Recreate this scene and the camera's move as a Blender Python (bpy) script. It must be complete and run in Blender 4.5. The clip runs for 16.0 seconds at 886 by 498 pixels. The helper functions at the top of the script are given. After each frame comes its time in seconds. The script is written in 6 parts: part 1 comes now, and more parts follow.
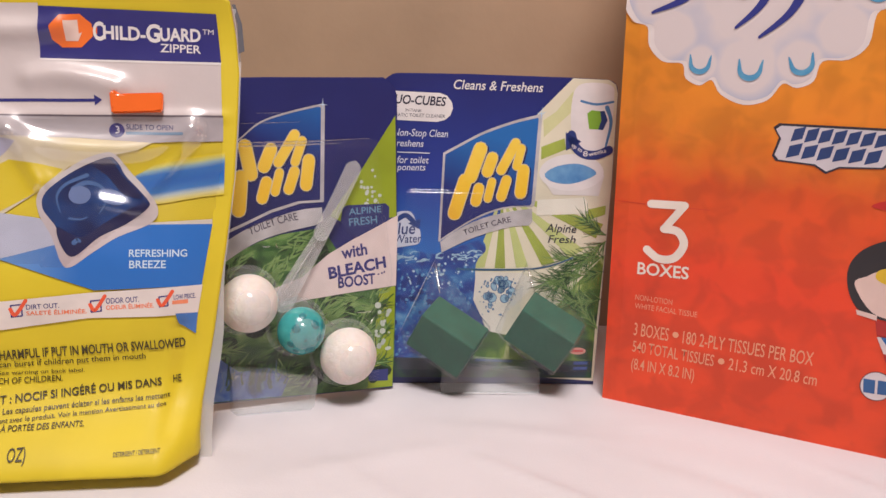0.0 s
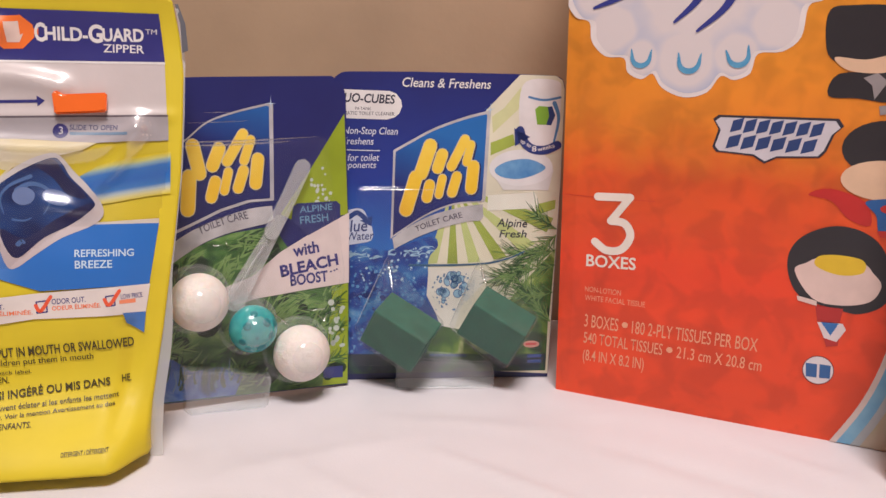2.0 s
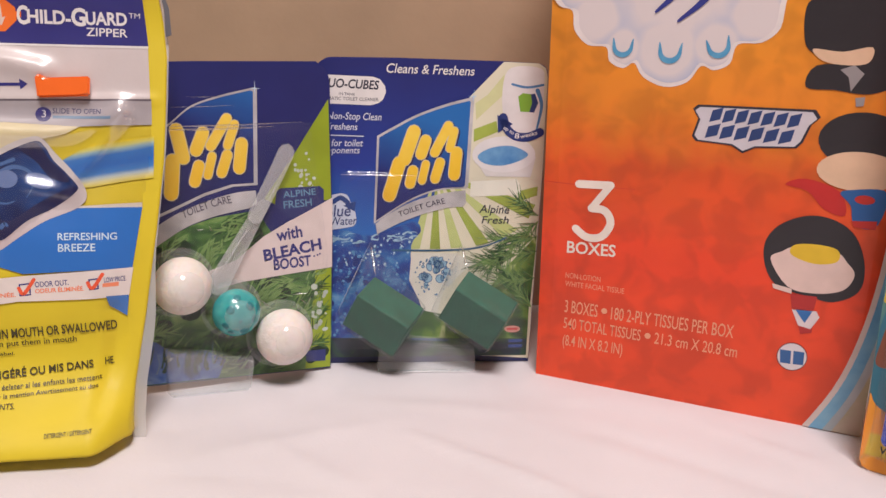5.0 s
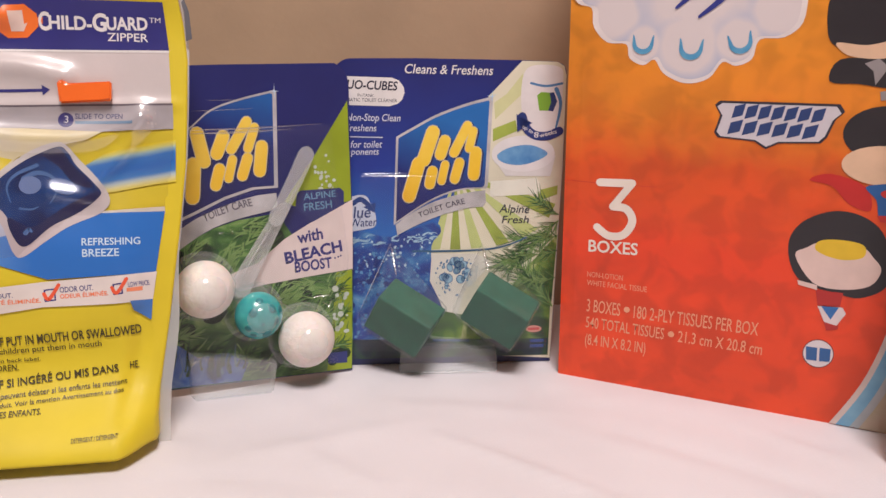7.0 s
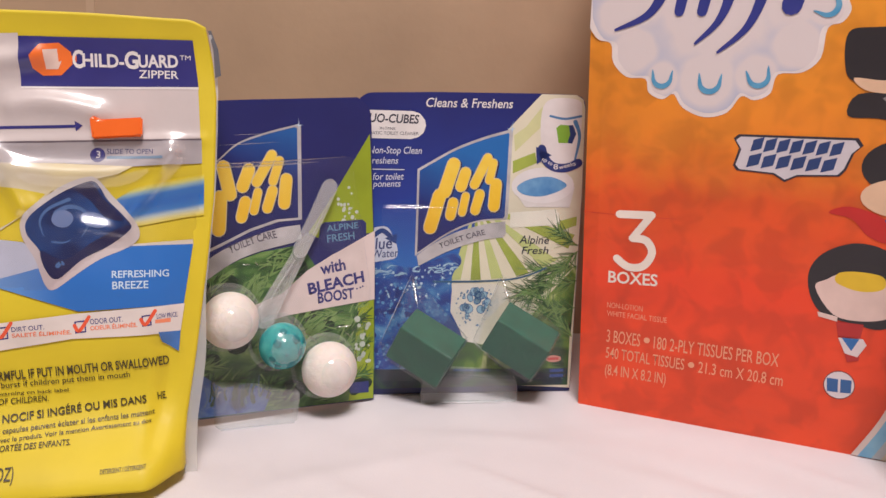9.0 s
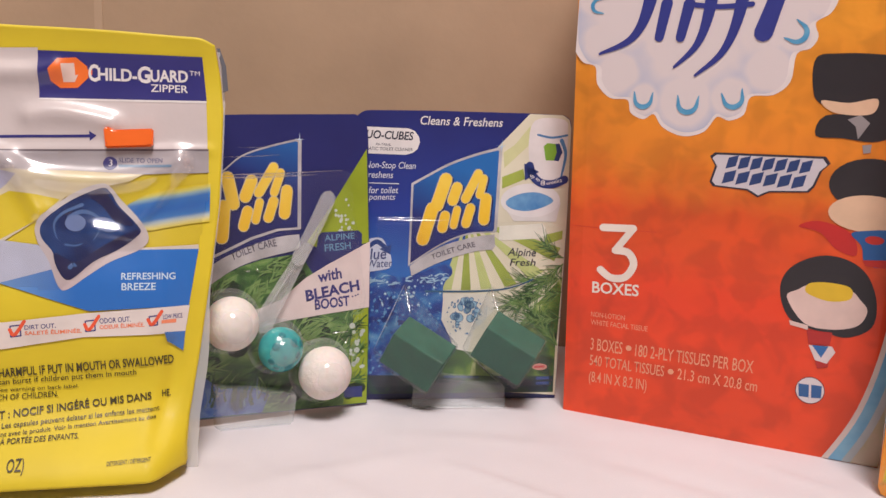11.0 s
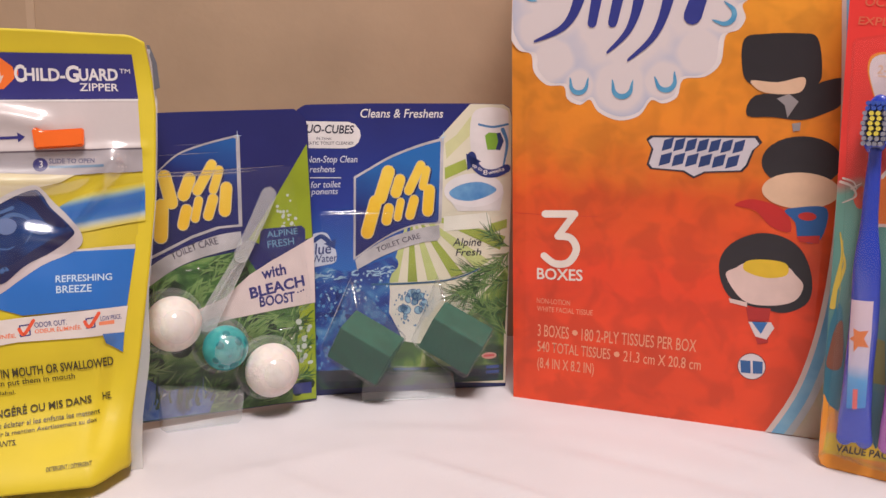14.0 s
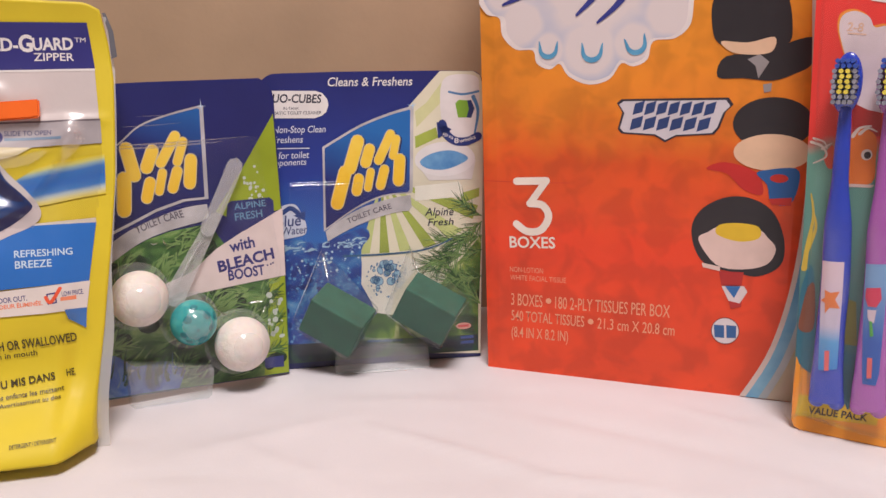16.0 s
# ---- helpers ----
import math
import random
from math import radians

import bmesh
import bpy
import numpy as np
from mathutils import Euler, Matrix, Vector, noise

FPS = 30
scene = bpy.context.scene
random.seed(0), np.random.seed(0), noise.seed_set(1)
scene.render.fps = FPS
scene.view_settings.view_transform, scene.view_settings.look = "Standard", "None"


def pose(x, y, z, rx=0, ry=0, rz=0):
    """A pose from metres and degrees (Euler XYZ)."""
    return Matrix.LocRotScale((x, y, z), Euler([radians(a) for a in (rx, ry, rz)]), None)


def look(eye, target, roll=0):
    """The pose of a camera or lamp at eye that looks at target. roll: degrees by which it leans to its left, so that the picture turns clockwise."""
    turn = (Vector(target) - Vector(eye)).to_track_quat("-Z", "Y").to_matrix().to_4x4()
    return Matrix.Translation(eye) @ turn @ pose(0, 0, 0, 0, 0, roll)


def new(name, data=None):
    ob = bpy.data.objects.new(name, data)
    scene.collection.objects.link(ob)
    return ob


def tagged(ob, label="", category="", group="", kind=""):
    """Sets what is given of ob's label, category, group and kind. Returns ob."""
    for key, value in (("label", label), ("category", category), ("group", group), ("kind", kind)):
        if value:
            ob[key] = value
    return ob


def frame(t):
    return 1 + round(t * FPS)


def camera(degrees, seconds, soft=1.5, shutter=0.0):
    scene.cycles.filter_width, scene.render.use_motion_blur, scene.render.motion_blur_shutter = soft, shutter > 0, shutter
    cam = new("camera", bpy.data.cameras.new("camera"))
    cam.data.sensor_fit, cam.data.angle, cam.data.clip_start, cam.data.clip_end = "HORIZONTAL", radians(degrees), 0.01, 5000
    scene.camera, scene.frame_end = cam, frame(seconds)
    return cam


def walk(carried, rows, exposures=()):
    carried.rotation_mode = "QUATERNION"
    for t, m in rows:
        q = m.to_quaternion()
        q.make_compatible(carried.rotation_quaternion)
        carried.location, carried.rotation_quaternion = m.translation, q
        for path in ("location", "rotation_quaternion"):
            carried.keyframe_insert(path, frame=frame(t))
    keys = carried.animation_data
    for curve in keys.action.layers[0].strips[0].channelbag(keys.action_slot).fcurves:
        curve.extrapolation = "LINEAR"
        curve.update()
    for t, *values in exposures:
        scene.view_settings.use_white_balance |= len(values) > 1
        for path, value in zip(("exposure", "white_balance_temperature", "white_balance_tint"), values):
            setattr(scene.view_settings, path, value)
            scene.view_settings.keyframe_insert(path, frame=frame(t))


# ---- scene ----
cam = camera(56.0, 16.0)
PATH = [
    (0, (0.0321, -0.0528, 0.1706), (0.1106, 1.8905, -0.2960), 2.86),
    (0.5, (0.0352, -0.0530, 0.1692), (0.1418, 1.8922, -0.2834), 2.22),
    (1, (0.0408, -0.0563, 0.1673), (0.1627, 1.8889, -0.2816), 1.78),
    (1.5, (0.0409, -0.0568, 0.1671), (0.1691, 1.8873, -0.2845), 1.85),
    (2, (0.0439, -0.0582, 0.1676), (0.1813, 1.8850, -0.2852), 2.13),
    (2.5, (0.0471, -0.0610, 0.1689), (0.1856, 1.8789, -0.2979), 2.42),
    (3, (0.0490, -0.0631, 0.1672), (0.1922, 1.8729, -0.3138), 2.71),
    (3.5, (0.0528, -0.0638, 0.1685), (0.1965, 1.8699, -0.3215), 2.81),
    (4, (0.0495, -0.0652, 0.1721), (0.2078, 1.8674, -0.3180), 3.18),
    (6.3, (0.0454, -0.0571, 0.1670), (0.2108, 1.8701, -0.3413), 2.01),
    (6.5, (0.0460, -0.0596, 0.1708), (0.2011, 1.8668, -0.3438), 1.97),
    (7, (0.0412, -0.0604, 0.1696), (0.1836, 1.8729, -0.3223), 1.91),
    (7.5, (0.0388, -0.0611, 0.1682), (0.1797, 1.8782, -0.3000), 1.54),
    (8, (0.0393, -0.0620, 0.1649), (0.1741, 1.8807, -0.2907), 1.19),
    (8.5, (0.0363, -0.0621, 0.1677), (0.1634, 1.8834, -0.2786), 1.50),
    (9, (0.0347, -0.0637, 0.1742), (0.1547, 1.8841, -0.2636), 1.77),
    (9.2, (0.0344, -0.0711, 0.1809), (0.1574, 1.8759, -0.2599), 1.85),
    (11.3, (0.0294, -0.0862, 0.1685), (0.1861, 1.8750, -0.1912), 2.70),
    (11.5, (0.0272, -0.0872, 0.1688), (0.2023, 1.8734, -0.1853), 2.40),
    (12, (0.0369, -0.0915, 0.1708), (0.2298, 1.8712, -0.1617), 1.44),
    (12.5, (0.0438, -0.0894, 0.1694), (0.2558, 1.8688, -0.1782), 0.99),
    (13, (0.0459, -0.0900, 0.1681), (0.2727, 1.8647, -0.1891), 0.72),
    (13.5, (0.0464, -0.0893, 0.1669), (0.2703, 1.8657, -0.1909), 0.72),
    (14, (0.0430, -0.0876, 0.1651), (0.2713, 1.8649, -0.2031), 0.82),
    (14.5, (0.0453, -0.0865, 0.1646), (0.2674, 1.8609, -0.2332), 0.09),
    (15, (0.0431, -0.0876, 0.1627), (0.2655, 1.8597, -0.2353), 0.17),
    (15.5, (0.0453, -0.0863, 0.1625), (0.2836, 1.8569, -0.2467), 0.02),
    (16, (0.0522, -0.0841, 0.1602), (0.3085, 1.8541, -0.2616), -0.02),
]
walk(cam, [(t, look(eye, target, roll)) for t, eye, target, roll in PATH])

# ---- light: one warm ceiling lamp in a closed room ----
LAMP = 35.0
world = bpy.data.worlds.new("room_air")
world.use_nodes = True
world.node_tree.nodes["Background"].inputs[0].default_value = (0.9, 0.8, 0.7, 1)
world.node_tree.nodes["Background"].inputs[1].default_value = 0.05
scene.world = world
lamp_data = bpy.data.lights.new("ceiling_lamp_light", "AREA")
lamp_data.shape, lamp_data.size, lamp_data.energy, lamp_data.color = "DISK", 0.55, LAMP, (0.985, 0.895, 0.872)
lamp = new("ceiling_lamp_light", lamp_data)
lamp.matrix_world = look((0.10, -0.40, 1.58), (0.05, 0.25, 0.0))


# ---- materials ----
def lin(c):
    return tuple((v / 255 / 12.92 if v <= 10 else ((v / 255 + 0.055) / 1.055) ** 2.4) for v in c) + (1,)


MATS = {}


def paint(name, c, rough=0.45, vary=0.08, scale=60.0, bump=0.0, bump_scale=300.0, coat=0.0, metal=0.0, spec=0.5, c2=None, transmit=0.0, sub=0.0):
    """A surface with its colour, a mottle at two scales and a fine relief."""
    if name in MATS:
        return MATS[name]
    m = bpy.data.materials.new(name)
    m.use_nodes = True
    nt = m.node_tree
    b = nt.nodes["Principled BSDF"]
    co = nt.nodes.new("ShaderNodeTexCoord")
    n1 = nt.nodes.new("ShaderNodeTexNoise")
    n1.inputs["Scale"].default_value, n1.inputs["Detail"].default_value = scale, 6
    nt.links.new(co.outputs["Object"], n1.inputs["Vector"])
    mix = nt.nodes.new("ShaderNodeMix")
    mix.data_type = "RGBA"
    base = lin(c)
    other = lin(c2) if c2 else tuple(v * (1 - 2.2 * vary) for v in base[:3]) + (1,)
    mix.inputs["A"].default_value, mix.inputs["B"].default_value = base, other
    ramp = nt.nodes.new("ShaderNodeMapRange")
    ramp.inputs["From Min"].default_value, ramp.inputs["From Max"].default_value = 0.35, 0.7
    nt.links.new(n1.outputs["Fac"], ramp.inputs["Value"])
    nt.links.new(ramp.outputs["Result"], mix.inputs["Factor"])
    nt.links.new(mix.outputs["Result"], b.inputs["Base Color"])
    b.inputs["Roughness"].default_value, b.inputs["Metallic"].default_value = rough, metal
    b.inputs["Specular IOR Level"].default_value = spec
    b.inputs["Coat Weight"].default_value, b.inputs["Coat Roughness"].default_value = coat, 0.12
    b.inputs["Transmission Weight"].default_value = transmit
    b.inputs["Subsurface Weight"].default_value, b.inputs["Subsurface Scale"].default_value = sub, 0.004
    if bump:
        n2 = nt.nodes.new("ShaderNodeTexNoise")
        n2.inputs["Scale"].default_value, n2.inputs["Detail"].default_value = bump_scale, 4
        nt.links.new(co.outputs["Object"], n2.inputs["Vector"])
        bp = nt.nodes.new("ShaderNodeBump")
        bp.inputs["Strength"].default_value, bp.inputs["Distance"].default_value = bump, 0.001
        nt.links.new(n2.outputs["Fac"], bp.inputs["Height"])
        nt.links.new(bp.outputs["Normal"], b.inputs["Normal"])
    MATS[name] = m
    return m


def graded(name, stops, axis=2, lo=0.0, hi=0.2, rough=0.4, tilt=0.0, mottle=0.05, scale=35.0, coat=0.0, bump=0.0, blotch=0.0, blotch_scale=80.0):
    """A printed colour gradient along one of the thing's own axes (metres), broken up by a cloudy print."""
    m = bpy.data.materials.new(name)
    m.use_nodes = True
    nt = m.node_tree
    b = nt.nodes["Principled BSDF"]
    co = nt.nodes.new("ShaderNodeTexCoord")
    sep = nt.nodes.new("ShaderNodeSeparateXYZ")
    nt.links.new(co.outputs["Object"], sep.inputs[0])
    add = nt.nodes.new("ShaderNodeMath")
    add.operation = "MULTIPLY_ADD"
    nt.links.new(sep.outputs[2 - axis if axis != 1 else 0], add.inputs[0])
    add.inputs[1].default_value = tilt
    nt.links.new(sep.outputs[axis], add.inputs[2])
    n1 = nt.nodes.new("ShaderNodeTexNoise")
    n1.inputs["Scale"].default_value, n1.inputs["Detail"].default_value = scale, 5
    nt.links.new(co.outputs["Object"], n1.inputs["Vector"])
    warp = nt.nodes.new("ShaderNodeMath")
    warp.operation = "MULTIPLY_ADD"
    nt.links.new(n1.outputs["Fac"], warp.inputs[0])
    warp.inputs[1].default_value = mottle
    nt.links.new(add.outputs[0], warp.inputs[2])
    rng = nt.nodes.new("ShaderNodeMapRange")
    rng.inputs["From Min"].default_value, rng.inputs["From Max"].default_value = lo + mottle / 2, hi + mottle / 2
    nt.links.new(warp.outputs[0], rng.inputs["Value"])
    cr = nt.nodes.new("ShaderNodeValToRGB")
    els = cr.color_ramp.elements
    for i, (p, c) in enumerate(stops):
        e = els[i] if i < 2 else els.new(p)
        e.position, e.color = p, lin(c)
    nt.links.new(rng.outputs["Result"], cr.inputs[0])
    tone = cr.outputs[0]
    if blotch:
        for k, (sc, amount) in enumerate(((blotch_scale, blotch), (blotch_scale * 0.35, blotch * 0.6))):
            n3 = nt.nodes.new("ShaderNodeTexNoise")
            n3.inputs["Scale"].default_value, n3.inputs["Detail"].default_value, n3.inputs["Distortion"].default_value = sc, 2, 0.4
            nt.links.new(co.outputs["Object"], n3.inputs["Vector"])
            mr = nt.nodes.new("ShaderNodeMapRange")
            mr.interpolation_type = "SMOOTHSTEP"
            for key, val in (("From Min", 0.4), ("From Max", 0.64), ("To Min", 1.0), ("To Max", 1.0 - amount)):
                mr.inputs[key].default_value = val
            nt.links.new(n3.outputs["Fac"], mr.inputs["Value"])
            mul = nt.nodes.new("ShaderNodeVectorMath")
            mul.operation = "SCALE"
            nt.links.new(tone, mul.inputs[0])
            nt.links.new(mr.outputs["Result"], mul.inputs["Scale"])
            tone = mul.outputs[0]
    nt.links.new(tone, b.inputs["Base Color"])
    b.inputs["Roughness"].default_value = rough
    b.inputs["Coat Weight"].default_value, b.inputs["Coat Roughness"].default_value = coat, 0.1
    if bump:
        n2 = nt.nodes.new("ShaderNodeTexNoise")
        n2.inputs["Scale"].default_value, n2.inputs["Detail"].default_value = 55, 3
        nt.links.new(co.outputs["Object"], n2.inputs["Vector"])
        bp = nt.nodes.new("ShaderNodeBump")
        bp.inputs["Strength"].default_value, bp.inputs["Distance"].default_value = bump, 0.002
        nt.links.new(n2.outputs["Fac"], bp.inputs["Height"])
        nt.links.new(bp.outputs["Normal"], b.inputs["Normal"])
    return m


def clouded(name, stops, scale=45.0, distort=1.5, rough=0.4, coat=0.0, stretch=(1, 1, 1), turn=0.0):
    """A blurred photographic print: soft patches that run through several tints."""
    m = bpy.data.materials.new(name)
    m.use_nodes = True
    nt = m.node_tree
    b = nt.nodes["Principled BSDF"]
    co, mp = nt.nodes.new("ShaderNodeTexCoord"), nt.nodes.new("ShaderNodeMapping")
    mp.inputs["Scale"].default_value = stretch
    mp.inputs["Rotation"].default_value = (0, radians(turn), 0)
    nt.links.new(co.outputs["Object"], mp.inputs["Vector"])
    n1 = nt.nodes.new("ShaderNodeTexNoise")
    n1.inputs["Scale"].default_value, n1.inputs["Detail"].default_value, n1.inputs["Distortion"].default_value = scale, 4, distort
    nt.links.new(mp.outputs[0], n1.inputs["Vector"])
    cr = nt.nodes.new("ShaderNodeValToRGB")
    els = cr.color_ramp.elements
    els[0].position, els[0].color = sorted(stops)[0][0], lin(sorted(stops)[0][1])
    els[1].position, els[1].color = sorted(stops)[-1][0], lin(sorted(stops)[-1][1])
    for p, c in sorted(stops)[1:-1]:
        e = els.new(p)
        e.color = lin(c)
    nt.links.new(n1.outputs["Fac"], cr.inputs[0])
    nt.links.new(cr.outputs[0], b.inputs["Base Color"])
    b.inputs["Roughness"].default_value = rough
    b.inputs["Coat Weight"].default_value, b.inputs["Coat Roughness"].default_value = coat, 0.12
    return m


def clear_plastic(name, gloss=0.045, tint=(0.96, 0.97, 0.98), haze=0.0, rough=0.06, wave=0.25):
    """Thin clear film: it lets light through and mirrors the lamp at its bends."""
    m = bpy.data.materials.new(name)
    m.use_nodes = True
    nt = m.node_tree
    nt.nodes.remove(nt.nodes["Principled BSDF"])
    out = nt.nodes["Material Output"]
    tr, gl, df = nt.nodes.new("ShaderNodeBsdfTransparent"), nt.nodes.new("ShaderNodeBsdfGlossy"), nt.nodes.new("ShaderNodeBsdfDiffuse")
    tr.inputs[0].default_value = tint + (1,)
    gl.inputs["Roughness"].default_value = rough
    df.inputs[0].default_value = (0.85, 0.86, 0.87, 1)
    lw = nt.nodes.new("ShaderNodeLayerWeight")
    pw, fr = nt.nodes.new("ShaderNodeMath"), nt.nodes.new("ShaderNodeMath")
    pw.operation, fr.operation = "POWER", "MULTIPLY_ADD"
    nt.links.new(lw.outputs["Facing"], pw.inputs[0])
    pw.inputs[1].default_value, fr.inputs[1].default_value, fr.inputs[2].default_value = 4.0, 0.6, gloss
    nt.links.new(pw.outputs[0], fr.inputs[0])
    co = nt.nodes.new("ShaderNodeTexCoord")
    n2 = nt.nodes.new("ShaderNodeTexNoise")
    n2.inputs["Scale"].default_value = 70
    nt.links.new(co.outputs["Object"], n2.inputs["Vector"])
    bp = nt.nodes.new("ShaderNodeBump")
    bp.inputs["Strength"].default_value, bp.inputs["Distance"].default_value = wave, 0.001
    nt.links.new(n2.outputs["Fac"], bp.inputs["Height"])
    nt.links.new(bp.outputs["Normal"], gl.inputs["Normal"])
    m1, m2 = nt.nodes.new("ShaderNodeMixShader"), nt.nodes.new("ShaderNodeMixShader")
    m1.inputs[0].default_value = haze
    nt.links.new(tr.outputs[0], m1.inputs[1])
    nt.links.new(df.outputs[0], m1.inputs[2])
    nt.links.new(fr.outputs[0], m2.inputs[0])
    nt.links.new(m1.outputs[0], m2.inputs[1])
    nt.links.new(gl.outputs[0], m2.inputs[2])
    nt.links.new(m2.outputs[0], out.inputs[0])
    return m


def lobed(name, lobes, inner, outer, rough=0.4):
    """A printed cloud: pale puffs (centre and radius in metres) that turn to a second tint towards their rims."""
    m = bpy.data.materials.new(name)
    m.use_nodes = True
    nt = m.node_tree
    b = nt.nodes["Principled BSDF"]
    co = nt.nodes.new("ShaderNodeTexCoord")
    least = None
    for x, z, r in lobes:
        d = nt.nodes.new("ShaderNodeVectorMath")
        d.operation = "DISTANCE"
        nt.links.new(co.outputs["Object"], d.inputs[0])
        d.inputs[1].default_value = (x, 0, z)
        k = nt.nodes.new("ShaderNodeMath")
        k.operation = "DIVIDE"
        nt.links.new(d.outputs["Value"], k.inputs[0])
        k.inputs[1].default_value = r
        if least:
            mn = nt.nodes.new("ShaderNodeMath")
            mn.operation = "SMOOTH_MIN"
            nt.links.new(least, mn.inputs[0])
            nt.links.new(k.outputs[0], mn.inputs[1])
            mn.inputs[2].default_value = 0.15
            least = mn.outputs[0]
        else:
            least = k.outputs[0]
    n = nt.nodes.new("ShaderNodeTexNoise")
    n.inputs["Scale"].default_value = 60
    nt.links.new(co.outputs["Object"], n.inputs["Vector"])
    ad = nt.nodes.new("ShaderNodeMath")
    ad.operation = "MULTIPLY_ADD"
    nt.links.new(n.outputs["Fac"], ad.inputs[0])
    ad.inputs[1].default_value = 0.5
    nt.links.new(least, ad.inputs[2])
    cr = nt.nodes.new("ShaderNodeValToRGB")
    els = cr.color_ramp.elements
    els[0].position, els[0].color = 0.72, lin(inner)
    els[1].position, els[1].color = 1.2, lin(outer)
    sc = nt.nodes.new("ShaderNodeMath")
    sc.operation = "MULTIPLY"
    nt.links.new(ad.outputs[0], sc.inputs[0])
    sc.inputs[1].default_value = 0.8
    nt.links.new(sc.outputs[0], cr.inputs[0])
    els[1].position = 1.0
    nt.links.new(cr.outputs[0], b.inputs["Base Color"])
    b.inputs["Roughness"].default_value = rough
    return m


def ink(c, rough=0.42):
    return paint("ink_%02x%02x%02x" % c, c, rough, vary=0.05, scale=90)


CLEAR = clear_plastic("clear_plastic", haze=0.025, tint=(0.985, 0.99, 0.99))
FOGGY = clear_plastic("foggy_plastic", haze=0.12, tint=(0.9, 0.92, 0.92), rough=0.2)
SLICK = clear_plastic("slick_film", gloss=0.17, haze=0.0, tint=(1.0, 1.0, 1.0), rough=0.15, wave=0.08)
THIN = clear_plastic("thin_clear_plastic", gloss=0.018, haze=0.012, tint=(0.99, 0.99, 0.99))
DOME = clear_plastic("bubble_plastic", gloss=0.05, haze=0.11, tint=(0.96, 0.97, 0.97), rough=0.12)
SHELL = clear_plastic("cube_bubble_plastic", gloss=0.03, haze=0.03, tint=(0.96, 0.98, 0.98), rough=0.12)
GLINT = clear_plastic("bent_plastic_edge", gloss=0.3, haze=0.0, tint=(0.99, 0.99, 0.99), rough=0.12, wave=0.15)
MILKY = clear_plastic("milky_plastic", haze=0.24, tint=(0.94, 0.95, 0.95), rough=0.25, wave=0.6)
SEAL = clear_plastic("sealed_film", haze=0.42, tint=(0.9, 0.9, 0.9), rough=0.2)
SKIRT = clear_plastic("skirt_plastic", gloss=0.04, haze=0.18, tint=(0.9, 0.92, 0.92), rough=0.2)


# ---- mesh helpers ----
def mesh_of(name, bm, mat, smooth=False):
    me = bpy.data.meshes.new(name)
    bm.normal_update()
    bm.to_mesh(me)
    bm.free()
    if mat:
        me.materials.append(mat)
    if smooth:
        me.shade_smooth()
    return me


def part(name, bm, mat, parent, label="", smooth=False):
    ob = new(name, mesh_of(name, bm, mat, smooth))
    ob.parent = parent
    if label:
        ob["label"] = label
    if mat in (CLEAR, FOGGY, SLICK, THIN, DOME, SHELL, GLINT, SKIRT):
        ob.visible_shadow = False
    return ob


def thing(name, m, label, category, group=""):
    ob = new(name)
    ob.empty_display_size = 0.02
    ob.matrix_world = m
    return tagged(ob, label, category, group)


def ss(a, b, x):
    t = min(1.0, max(0.0, (x - a) / (b - a)))
    return t * t * (3 - 2 * t)


def curve(pts, closed=True, n=6):
    """A smooth line through the points."""
    out, k = [], len(pts)
    for i in range(k if closed else k - 1):
        p0, p1, p2, p3 = (pts[(i + j) % k] if closed else pts[min(k - 1, max(0, i + j))] for j in (-1, 0, 1, 2))
        for s in range(n):
            t = s / n
            out.append(tuple(0.5 * (2 * p1[a] + (p2[a] - p0[a]) * t + (2 * p0[a] - 5 * p1[a] + 4 * p2[a] - p3[a]) * t * t
                                    + (3 * p1[a] - p0[a] - 3 * p2[a] + p3[a]) * t ** 3) for a in (0, 1)))
    if not closed:
        out.append(tuple(pts[-1]))
    return out


def clip(poly, limit, axis=0, sign=1):
    """The part of an outline on one side of a straight limit."""
    out = []
    for p, q in zip(poly, poly[1:] + poly[:1]):
        dp, dq = sign * (limit - p[axis]), sign * (limit - q[axis])
        if dp >= 0:
            out.append(p)
        if dp * dq < 0:
            s = dp / (dp - dq)
            out.append((p[0] + (q[0] - p[0]) * s, p[1] + (q[1] - p[1]) * s))
    return out


def ellipse(c, rx, ry, turn=0.0, n=28):
    a = radians(turn)
    return [(c[0] + rx * math.cos(t) * math.cos(a) - ry * math.sin(t) * math.sin(a), c[1] + rx * math.cos(t) * math.sin(a) + ry * math.sin(t) * math.cos(a))
            for t in (2 * math.pi * i / n for i in range(n))]


class Ribbon(list):
    """An outline that remembers its two sides and round ends."""


